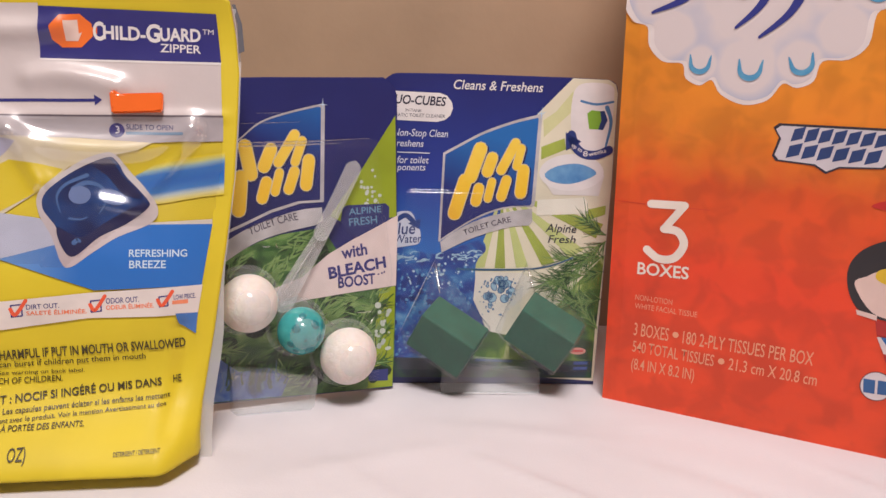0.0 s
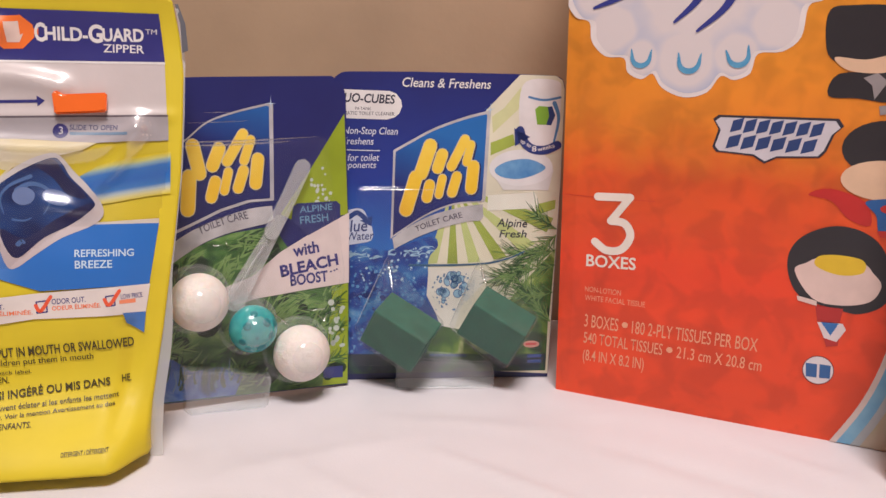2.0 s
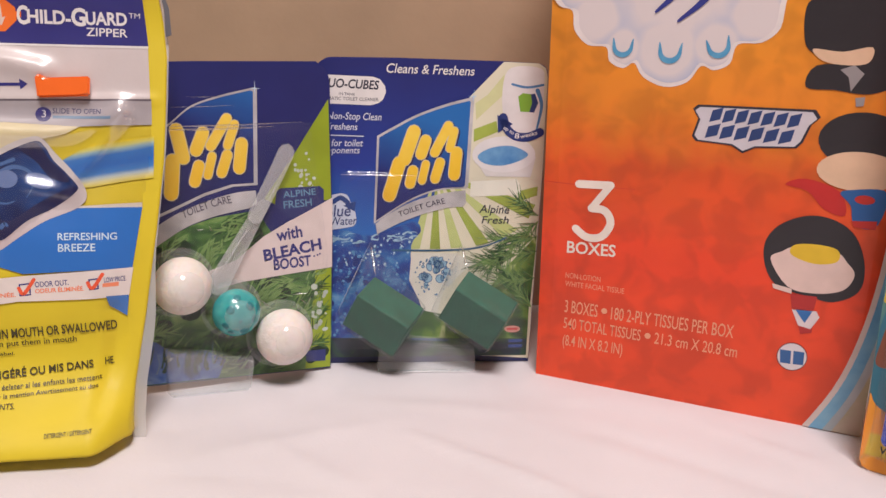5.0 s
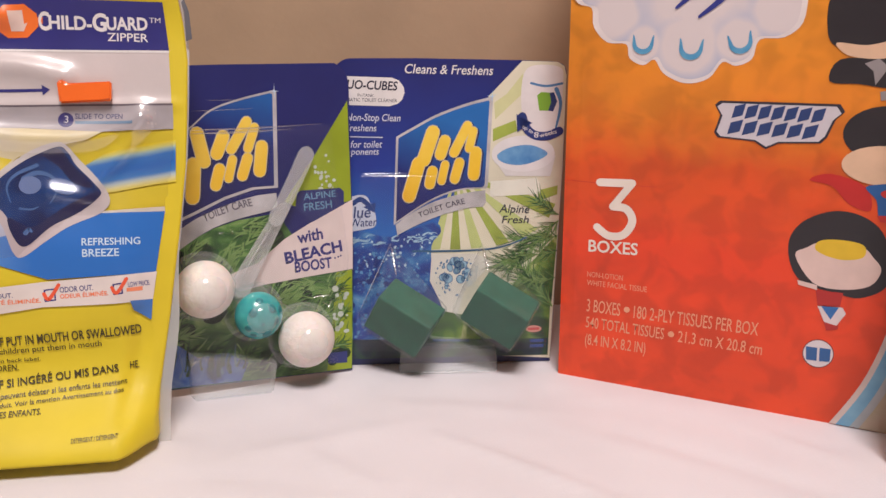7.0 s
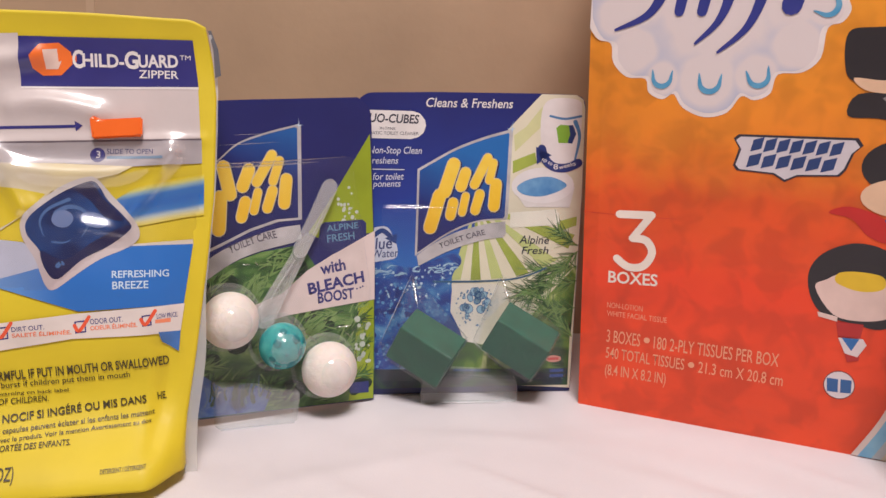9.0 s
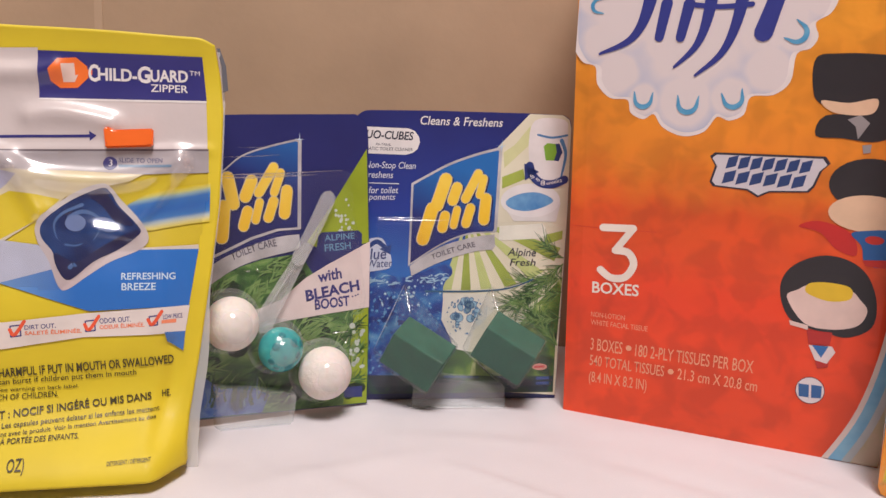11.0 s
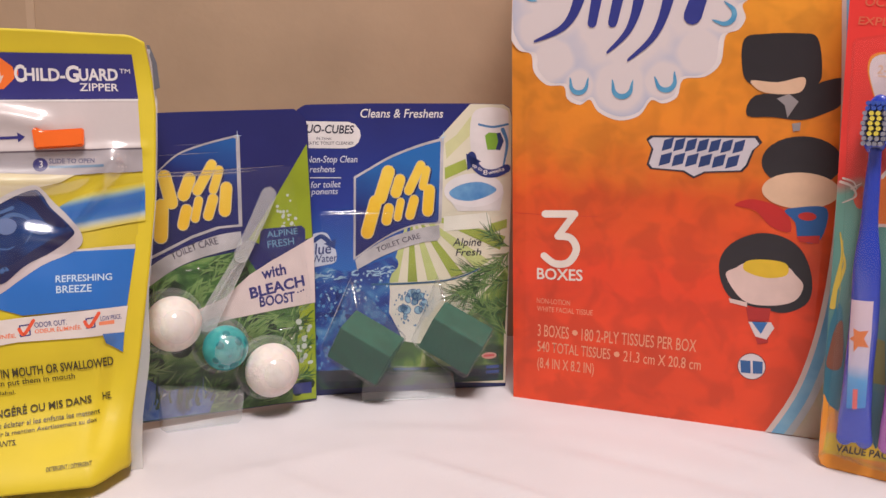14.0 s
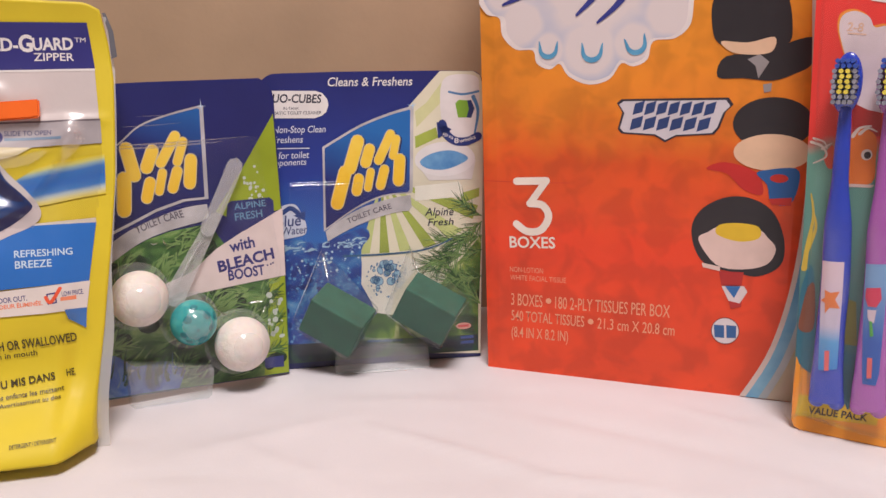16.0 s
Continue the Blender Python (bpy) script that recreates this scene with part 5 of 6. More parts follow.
    for c, rim in (((29.6, 29.4), [(23.4, 65.3), (7.0, 28.5), (33.5, 4.6), (52.7, 30.5)]), ((78.6, 32.6), [(71.6, 65.2), (56.5, 29.2), (81.4, 6.3), (104.7, 32.5)])):
        place = Matrix.Translation((c[0] * 0.001, -0.0185, c[1] * 0.001)) @ set_in @ Matrix.Rotation(radians(15), 4, "X")
        bm = block(-0.0152, -0.0104, -0.0108, 0.0152, 0.0104, 0.0108, 0.0010)
        bm.transform(place)
        part("cleaner_cube", bm, soap, t, "dull green cleaner cube")
        over = [place @ Vector((x, y, z)) * 1000 for x in (-0.0160, 0.0160) for y in (-0.0114, 0.0104) for z in (-0.0116, 0.0116)]
        shell = hull([(p[0], 0.9, p[1]) for p in rim] + [(p.x, max(1.0, -p.y), p.z) for p in over], 0.0008)
        part("bubble", shell, SHELL, t, "clear plastic bubble")
        for p, q in zip(rim, rim[1:]):
            part("bubble_rim", ridge(lying([p, ((p[0] + q[0]) / 2, (p[1] + q[1]) / 2), q], 1.5), 0.35), MILKY, t, smooth=True)
    sheet = [(7.2, 100.0), (112.0, 100.2), (108.3, 7.2), (5.0, 7.5)]
    part("blister_sheet", raised(sheet, -1.0, -2.4, 1.5), THIN, t, "clear plastic blister front")
    for line, r in (([(7.8, 100.0), (15.5, 100.2), (27.6, 100.2), (46.0, 100.4)], 0.36), ([(7.8, 101.2), (15.6, 101.4), (24.6, 101.5), (33.7, 101.6)], 0.2)):
        part("blister_ridge", ridge(lying(line, 2.5), r), GLINT, t, smooth=True)
    for a, b in (([(23.6, 63.2), (24.2, 61.1)], [(25.0, 53.5), (25.7, 49.6)]), ([(71.6, 63.2), (72.5, 61.0)], [(72.9, 55.1), (74.1, 51.4)])):
        part("bubble_ridge", ridge([(p[0], p[1], d) for p, d in zip(a + b, (1.6, 3.0, 8.8, 11.4))], 0.75), GLINT, t, smooth=True)
    part("foot_tab", hull([(27, 13.6, -1.2), (79, 14.4, -1.3), (29, 1, 0.3), (81.5, 1, 0.3), (29.5, 13.5, 15), (78, 13.5, 12), (29.5, 1, 16), (78, 1, 13)], 0.0011), SKIRT, t, "clear plastic foot tab")
    part("tab_edge", ridge([(27, -0.9, 13.7), (53, -0.9, 14.1), (79, -0.9, 14.5)], 0.5), MILKY, t, smooth=True)
    return t


cube_card()


# ---- the wrapped pack of tissue boxes ----
def tissue_pack():
    t = thing("tissue_box_pack", pose(0.133, 0.344, 0, 0, 0, -26.57), "orange and red wrapped pack of three tissue boxes", "tissue box")
    W, H, D = 157.0, 305.0, 112.0
    wrap = graded("orange_wrap_print", ((0.0, (238, 76, 31)), (1.0, (238, 160, 50)), (0.32, (232, 67, 29)), (0.5, (230, 88, 29)), (0.64, (236, 138, 42))), lo=0.0, hi=0.225, mottle=0.035, scale=42, rough=0.42, coat=0.15, bump=0.45, blotch=0.19, blotch_scale=62.0)
    # soft-edged body: a grid box whose faces swell and crinkle a little
    bm = bmesh.new()
    bmesh.ops.create_cube(bm, size=1)
    bmesh.ops.subdivide_edges(bm, edges=bm.edges[:], cuts=19, use_grid_fill=True)
    for v in bm.verts:
        s, d, h = v.co.x + 0.5, v.co.y + 0.5, v.co.z + 0.5
        x, y, z = W * s - 10.5 * h * (1 - s), D * d, (H + 1.2) * h - 1.2
        edge = (min(s, 1 - s) < 1e-4) + (min(d, 1 - d) < 1e-4) + (min(h, 1 - h) < 1e-4)
        if edge >= 2:
            x += (1 if s < 0.5 else -1) * 0.8 * (min(s, 1 - s) < 1e-4)
            y += (1 if d < 0.5 else -1) * 0.8 * (min(d, 1 - d) < 1e-4)
        v.co = Vector((x, y, z)) * 0.001
    part("wrapped_body", bm, wrap, t, "orange to red printed plastic wrap", smooth=False)
    # fold line in the wrap: its shade painted as a thin darker red strip
    decal(t, "wrap_fold_shade", [[(-2.8, 103.2), (18.7, 103.1), (42.5, 103.8), (42.5, 103.5), (18.8, 102.7), (-2.8, 102.8)]], ink((210, 64, 38)), 1.5)
    # cloud badge
    rim = [(-8.9, 202.9), (-7.3, 194.8), (-2.0, 187.3), (4.7, 185.1), (6.4, 176.5), (13.3, 169.9), (22.2, 169.3), (24.3, 163.0), (30.9, 160.1), (35.9, 162.8), (40.6, 156.7), (50.8, 152.8), (60.7, 155.5), (66.0, 163.0), (71.8, 161.5), (78.3, 164.8), (80.6, 173.2), (90.5, 174.5), (97.3, 180.9), (98.6, 193.5), (104.2, 196.2), (107.0, 201.5), (105.2, 207.8), (111.3, 212.4), (113.9, 221.7), (112.7, 241.1), (106.2, 253.9), (4.4, 258.3), (-9.8, 233.8)]
    k = len(rim)
    cx, cy = sum(p[0] for p in rim) / k, sum(p[1] for p in rim) / k
    decal(t, "cloud_rim", [clip(curve(rim, True, 4), -6.0, 0, -1)], ink((232, 222, 222)), 2)
    lobes = [(p[0] * 0.001, p[1] * 0.001, r * 0.001) for p, r in zip([(7.6, 198.1), (15.8, 182.4), (30.3, 169.8), (49.7, 170.4), (71.0, 172.9), (87.8, 186.4), (97.6, 202.0), (107.1, 220.7), (50.3, 202.4), (21.2, 216.4), (81.5, 215.8), (2.0, 219.4)], (13, 14, 10, 17, 12, 14, 11, 13, 34, 30, 30, 12))]
    puff = lobed("cloud_print", lobes, (218, 207, 209), (178, 184, 208))
    decal(t, "cloud", [clip(curve([(cx + (p[0] - cx) * 0.945, cy + (p[1] - cy) * 0.945) for p in rim], True, 4), -5.8, 0, -1)], puff, 3, label="pale blue and white printed cloud")
    drop = paint("curl_print", (64, 142, 190), 0.4, vary=0.1, scale=120, c2=(112, 172, 206))
    for p, r, turn in zip([(30.0, 169.8), (51.7, 168.5), (72.7, 171.8), (98.0, 203.0), (4.0, 214.9)], (4.6, 5.0, 4.8, 4.8, 3.6), (0, 0, 15, 60, -90)):
        outer, inner = [], []
        for k in range(130, 411, 8):
            bend = max(180, min(360, k))
            thick = r * (0.08 + 0.44 * math.cos(radians((k - 270) * 90 / 140)) ** 0.8)
            rise = 0.85 * r * abs(k - bend) / 50
            for side, rad in ((outer, 1.05 * r), (inner, 1.05 * r - thick)):
                x, y = rad * math.cos(radians(bend)), rad * math.sin(radians(bend)) + rise
                a = radians(turn)
                side.append((p[0] + x * math.cos(a) - y * math.sin(a), p[1] + x * math.sin(a) + y * math.cos(a)))
        arc = outer + inner[::-1]
        decal(t, "cloud_curl", [arc], drop, 6.4)
    # plain dark blue sweeps where the brand's name stands
    sweep = ink((52, 60, 140))
    pieces(t, "brand_sweep", [stroke([(31.5, 243.7), (29.2, 216.3), (22.2, 199.6), (6.5, 191.5)], 8.5, 1.2, 8), stroke([(58.8, 237.5), (57.8, 213.3), (53.4, 196.9), (43.6, 186.0)], 7.5, 1.2, 8), stroke([(72.6, 237.1), (71.7, 213.2), (65.9, 194.3), (53.9, 182.3)], 7.5, 1.2, 8),
                              stroke([(29.2, 226.0), (43.1, 227.7), (52.2, 235.0)], 3.0, 6.0), stroke([(37.7, 216.3), (35.3, 200.2)], 5.5, 4.5), stroke([(48.3, 216.1), (45.4, 200.2)], 5.5, 4.5), stroke([(49.4, 215.6), (63.1, 214.7), (76.8, 215.9)], 2.4), stroke([(88.7, 223.6), (83.1, 203.0)], 7.0, 8.5)], sweep, 7)
    # team badge: silver plate with plain blue bars
    plate_pts = [(64.8, 144.0), (66.9, 145.9), (116.5, 147.2), (118.8, 144.1), (115.6, 140.6), (113.2, 132.8), (110.9, 129.9), (93.7, 128.5), (88.6, 125.6), (83.5, 128.6), (67.6, 129.3), (65.7, 131.5), (67.6, 139.6)]
    cx, cy = sum(p[0] for p in plate_pts) / len(plate_pts), sum(p[1] for p in plate_pts) / len(plate_pts)
    decal(t, "badge_rim", [plate_pts], ink((48, 46, 62)), 3)
    decal(t, "badge", [[(cx + (p[0] - cx) * 0.955, cy + (p[1] - cy) * 0.9) for p in plate_pts]], ink((208, 202, 210)), 4, label="silver badge with plain blue bars")
    blue = ink((44, 66, 118))
    rows = []
    for a, b, n in (([(72.2, 141.0), (110.8, 142.5)][0], [(72.2, 141.0), (110.8, 142.5)][1], 7), ([(71.1, 133.6), (108.8, 135.3)][0], [(71.1, 133.6), (108.8, 135.3)][1], 6)):
        for i in range(n):
            u0, u1 = a[0] + (b[0] - a[0]) * (i + 0.06) / n, a[0] + (b[0] - a[0]) * (i + 0.9) / n
            rows.append([(u0, a[1] - 2.6), (u1, b[1] - 2.6), (u1 + 1.0, b[1] + 2.8), (u0 + 1.0, a[1] + 2.8)])
    pieces(t, "badge_bar", rows, blue, 5)
    # count and contents
    w = ink((238, 226, 216))
    pieces(t, "numeral_three", [stroke([(15.1, 103.4), (30.7, 104.3)], 3.9), stroke([(30.7, 104.3), (22.4, 92.1)], 3.6), stroke([(22.4, 92.1), (29.1, 91.5), (32.4, 85.7), (28.6, 78.6), (21.4, 77.3), (15.4, 81.0)], 3.9, 3.9, 6)], w, 3)
    lettering(t, "BOXES", [(12.0, 68.2), (36.4, 69.3), (11.7, 74.1)], w, 3, bold=0.018)
    pale = ink((234, 160, 128))
    lettering(t, "NON-LOTION", [(12.4, 55.0), (30.3, 55.3), (12.3, 57.8)], pale, 3)
    lettering(t, "WHITE FACIAL TISSUE", [(12.6, 50.6), (42.5, 51.2), (12.5, 53.4)], pale, 3)
    pale = ink((234, 164, 130))
    for words, box in (("3 BOXES", [(13.4, 36.8), (30.4, 36.9), (13.3, 43.4)]), ("180 2-PLY TISSUES PER BOX", [(37.2, 37.0), (95.7, 37.7), (37.1, 43.5)]), ("540 TOTAL TISSUES", [(13.6, 28.2), (52.8, 28.4), (13.5, 34.0)]), ("21.3 cm X 20.8 cm", [(59.6, 28.3), (98.5, 28.4), (59.5, 34.1)]), ("(8.4 IN X 8.2 IN)", [(13.9, 19.0), (44.6, 19.4), (13.8, 24.8)])):
        lettering(t, words, box, pale, 3, bold=0.003)
    pieces(t, "bullet", [ellipse((33.6, 40.7), 1.5, 1.5), ellipse((56.1, 31.6), 1.5, 1.5)], pale, 3)
    # three plain rounded shapes down the side of the print
    k = ink(BLACK)
    skin = ink((226, 190, 160))
    pieces(t, "dark_shape", [curve([(107.2, 178.7), (107.1, 192.0), (116.4, 194.2), (131.1, 194.3), (138.5, 192.3), (141.6, 179.4), (140.0, 171.1), (126.3, 167.0), (111.4, 171.3)], True, 5), curve([(113.9, 166.0), (131.1, 167.4), (142.7, 172.7), (151.7, 173.7), (151.3, 162.8), (144.2, 158.1), (134.7, 155.0), (122.3, 156.1), (110.9, 156.7)], True, 4)], k, 3)
    pieces(t, "pale_shape", [curve([(111.5, 172.9), (123.3, 172.2), (134.4, 174.6), (134.0, 168.3), (126.3, 166.7), (116.2, 168.0)], True, 4)], skin, 4)
    pieces(t, "grey_shape", [[(123.5, 164.7), (128.7, 167.0), (133.0, 163.5), (128.8, 155.9), (127.2, 161.7)], [(131.0, 153.3), (134.8, 154.0), (134.7, 150.2), (131.8, 149.6)]], ink((150, 144, 146)), 4)
    pieces(t, "dark_shape", [ellipse([(136.6, 135.6)][0], 17.5, 12.0)], k, 3)
    pieces(t, "pale_shape", [ellipse([(137.3, 122.1)][0], 17.0, 8.6)], skin, 4)
    decal(t, "cape_shape", [curve([(108.4, 113.5), (116.9, 116.9), (131.2, 112.5), (134.7, 102.3), (125.7, 104.3), (118.1, 111.5)], True, 4)], ink((196, 44, 42)), 3.4)
    decal(t, "blue_shape", [curve([(131.3, 112.0), (136.1, 114.0), (148.3, 115.0), (150.2, 108.1), (147.0, 98.2), (138.8, 98.8), (136.3, 106.9)], True, 4)], ink((44, 96, 160)), 4.4)
    pieces(t, "red_shape", [ellipse([(141.4, 110.1)][0], 4.0, 2.0), [(137.4, 100.3), (147.7, 101.3), (147.6, 97.4), (139.1, 97.7)]], ink((196, 50, 44)), 5)
    pieces(t, "dark_shape", [curve([(103.6, 85.4), (108.4, 94.5), (119.6, 100.4), (131.1, 99.7), (140.5, 93.4), (146.0, 80.6), (145.3, 68.7), (135.8, 62.4), (125.4, 63.4), (112.1, 66.1), (105.6, 74.0)], True, 5)], k, 3)
    pieces(t, "pale_shape", [curve([(107.0, 78.6), (111.5, 82.8), (116.5, 85.6), (126.0, 84.0), (134.4, 85.2), (138.6, 81.6), (142.6, 76.3), (139.1, 68.5), (127.8, 65.2), (115.9, 66.8)], True, 4), [(109.3, 67.2), (117.9, 65.9), (118.1, 63.6), (110.0, 65.0)]], ink((226, 198, 190)), 4)
    decal(t, "band_shape", [curve([(116.1, 86.4), (124.6, 87.9), (134.1, 86.6), (134.6, 81.0), (125.4, 78.9), (115.5, 81.8)], True, 4)], ink((228, 190, 50)), 4.4)
    pieces(t, "red_shape", [[(117.6, 63.6), (129.0, 63.8), (128.5, 57.4), (119.2, 56.8)], [(123.0, 49.1), (129.2, 50.5), (129.0, 46.5), (124.4, 45.2)]], ink((182, 48, 46)), 4)
    pieces(t, "pale_shape", [[(119.3, 56.2), (129.6, 57.0), (131.4, 54.3), (128.3, 48.1), (123.0, 49.1)]], ink((222, 208, 210)), 4.4)
    decal(t, "blue_shape", [[(120.8, 56.4), (128.1, 56.8), (125.5, 50.6)]], ink((52, 110, 176)), 5)
    decal(t, "disc_rim", [ellipse([(122.5, 33.5)][0], 6.7, 6.9)], ink((120, 56, 60)), 3)
    decal(t, "disc", [ellipse([(122.5, 33.5)][0], 6.3, 6.5)], ink((222, 214, 218)), 4, label="white printed disc with plain blue bars")
    pieces(t, "disc_bar", [[(117.0, 36.2), (121.8, 36.3), (122.3, 29.9), (117.8, 29.8)], [(122.8, 36.5), (127.5, 36.6), (127.8, 30.4), (123.4, 30.0)]], ink((52, 98, 156)), 5)
    # curved blue and white corner bands
    curve_line = [(130.2, -2.6), (142.1, 21.5), (148.9, 46.9), (152.7, 78.0), (153.5, 116.5), (151.4, 161.5), (147.3, 210.1), (143.6, 245.0)]
    line = curve(curve_line, False, 4)

    def band(d0, d1):
        """A band beside the curved line, between two distances from it."""
        sides = []
        for d in (d0, d1):
            side = []
            for i, p in enumerate(line):
                q0, q1 = line[max(0, i - 1)], line[min(len(line) - 1, i + 1)]
                e = Vector((q1[0] - q0[0], q1[1] - q0[1])).normalized()
                f = d * (1.0 - 0.35 * i / len(line))
                side.append((p[0] + e.y * f, p[1] - e.x * f))
            sides.append(side)
        sides[0].insert(0, (sides[0][0][0] - 3, -6)), sides[1].insert(0, (sides[1][0][0] - 3, -6))
        return clip(clip(sides[0] + sides[1][::-1], W - 0.5, 0, 1), 0.5, 1, -1)

    decal(t, "corner_field", [clip(clip([(line[0][0] - 3, -6)] + line + [(W + 9, line[-1][1]), (W + 9, -6)], W - 0.5, 0, 1), 0.5, 1, -1)], paint("corner_tan", (190, 176, 160), 0.38, vary=0.2, scale=70, c2=(166, 168, 132)), 3)
    decal(t, "corner_band", [band(-0.4, 2.2)], ink((214, 196, 190)), 4)
    decal(t, "corner_band", [band(2.2, 7.5)], paint("corner_blue", (92, 152, 196), 0.38, vary=0.2, scale=60, c2=(132, 182, 208)), 4)
    decal(t, "corner_band", [band(7.5, 11.0)], ink((176, 184, 190)), 4)
    return t


tissue_pack()


# ---- the toothbrush value pack ----
def lathe_brush(t, axis_pts, widths, depth, mat, y0, name):
    """A handle swept along the brush: flattened rounds of changing width."""
    line, n = curve(axis_pts, False, 8), 16
    bm = bmesh.new()
    rings = []
    k = len(line)
    for i, p in enumerate(line):
        s = i / (k - 1) * (len(widths) - 1)
        a = min(int(s), len(widths) - 2)
        f = s - a
        f = f * f * (3 - 2 * f)
        w, d = widths[a] + (widths[a + 1] - widths[a]) * f, depth[a] + (depth[a + 1] - depth[a]) * f
        q0, q1 = line[max(0, i - 1)], line[min(k - 1, i + 1)]
        e = Vector((q1[0] - q0[0], q1[1] - q0[1])).normalized()
        nrm = Vector((e.y, -e.x))
        rings.append([bm.verts.new(Vector((p[0] + nrm.x * w / 2 * math.cos(x), y0 - d / 2 * math.sin(x), p[1] + nrm.y * w / 2 * math.cos(x))) * 0.001) for x in (2 * math.pi * j / n for j in range(n))])
    for r0, r1 in zip(rings, rings[1:]):
        for j in range(n):
            bm.faces.new((r0[j], r0[(j + 1) % n], r1[(j + 1) % n], r1[j]))
    bm.faces.new(rings[0])
    bm.faces.new(rings[-1])
    bmesh.ops.recalc_face_normals(bm, faces=bm.faces[:])
    return part(name, bm, mat, t, smooth=True)


def brush(t, shift, body, sticker_polys, lab):
    """One toothbrush: handle, oval head, rows of bristle tufts and a printed grip."""
    dx, dz = shift
    mv = lambda ps: [(p[0] + dx, p[1] + dz) for p in ps]
    axis = mv([(13.7, 17.4), (13.1, 26.0), (12.8, 36.0), (12.4, 52.0), (12.3, 72.0), (11.2, 92.0), (9.9, 118.0), (9.3, 145.0)])
    plast = body
    ob = lathe_brush(t, axis, (14.6, 13.6, 12.4, 11.6, 11.6, 11.2, 6.6, 5.0), (5.0, 5.4, 6.0, 7.0, 7.4, 7.0, 5.0, 4.0), plast, -6.0, "toothbrush")
    ob["label"] = lab
    mid, wides, deeps = curve(axis, False, 8), (14.6, 13.6, 12.4, 11.6, 11.6, 11.2, 6.6, 5.0), (5.0, 5.4, 6.0, 7.0, 7.4, 7.0, 5.0, 4.0)

    def skin(u, v):
        """The handle's rounded front, for what is printed on it."""
        i = min(range(len(mid)), key=lambda k: abs(mid[k][1] - v))
        s = i / (len(mid) - 1) * 7
        k = min(int(s), 6)
        f = (s - k) ** 2 * (3 - 2 * (s - k))
        w, d = wides[k] + (wides[k + 1] - wides[k]) * f, deeps[k] + (deeps[k + 1] - deeps[k]) * f
        return 6.0 + d / 2 * math.sqrt(max(0.05, 1 - min(0.99, abs(u - mid[i][0]) / (w / 2)) ** 2)) + 0.12

    foot = axis[0]
    part("foot_lobe", ball(0.0034, ((foot[0] - 3.9) * 0.001, -0.0058, (foot[1] + 0.6) * 0.001), 16, 12, 0.7), plast, ob, smooth=True)
    part("foot_lobe", ball(0.0034, ((foot[0] + 3.9) * 0.001, -0.0058, (foot[1] + 0.8) * 0.001), 16, 12, 0.7), plast, ob, smooth=True)
    hc = mv([(8.9, 154.4)])[0]
    head = bmesh.new()
    bmesh.ops.create_uvsphere(head, u_segments=24, v_segments=14, radius=1)
    for v in head.verts:
        v.co = Vector((hc[0] + v.co.x * 5.8, -6.0 + v.co.y * 2.4, hc[1] + v.co.z * 12.6)) * 0.001
    part("brush_head", head, plast, ob, smooth=True)
    grey, yellow, blue = paint("grey_bristle", (150, 152, 170), 0.6, vary=0.2, scale=300), paint("yellow_bristle", (232, 216, 84), 0.6, vary=0.1, scale=300), paint("blue_bristle", (44, 84, 186), 0.55, vary=0.1, scale=300)
    for row in range(9):
        for col in range(4):
            z = hc[1] + 8.8 - row * 2.05
            half = 4.0 * math.sqrt(max(0.15, 1 - ((z - hc[1]) / 12.4) ** 2))
            x = hc[0] - 0.5 + (col - 1.5) / 1.5 * half + (0.5 if row % 2 else 0)
            m = blue if row < 2 else (yellow if 0 < col < 3 and row < 7 else grey)
            tuft = bmesh.new()
            bmesh.ops.create_cone(tuft, segments=8, radius1=0.8, radius2=0.98, depth=6.0, cap_ends=True)
            tuft.transform(Matrix.Scale(0.001, 4) @ Matrix.Translation((x, -10.8, z)) @ Matrix.Rotation(radians(90), 4, "X"))
            part("tuft", tuft, m, ob)
    for n, (pts, m) in enumerate(sticker_polys):
        decal(ob, "grip_print", [mv(pts)], m, 1 + 1.5 * n, lift=skin, grid=0.9)
    return ob


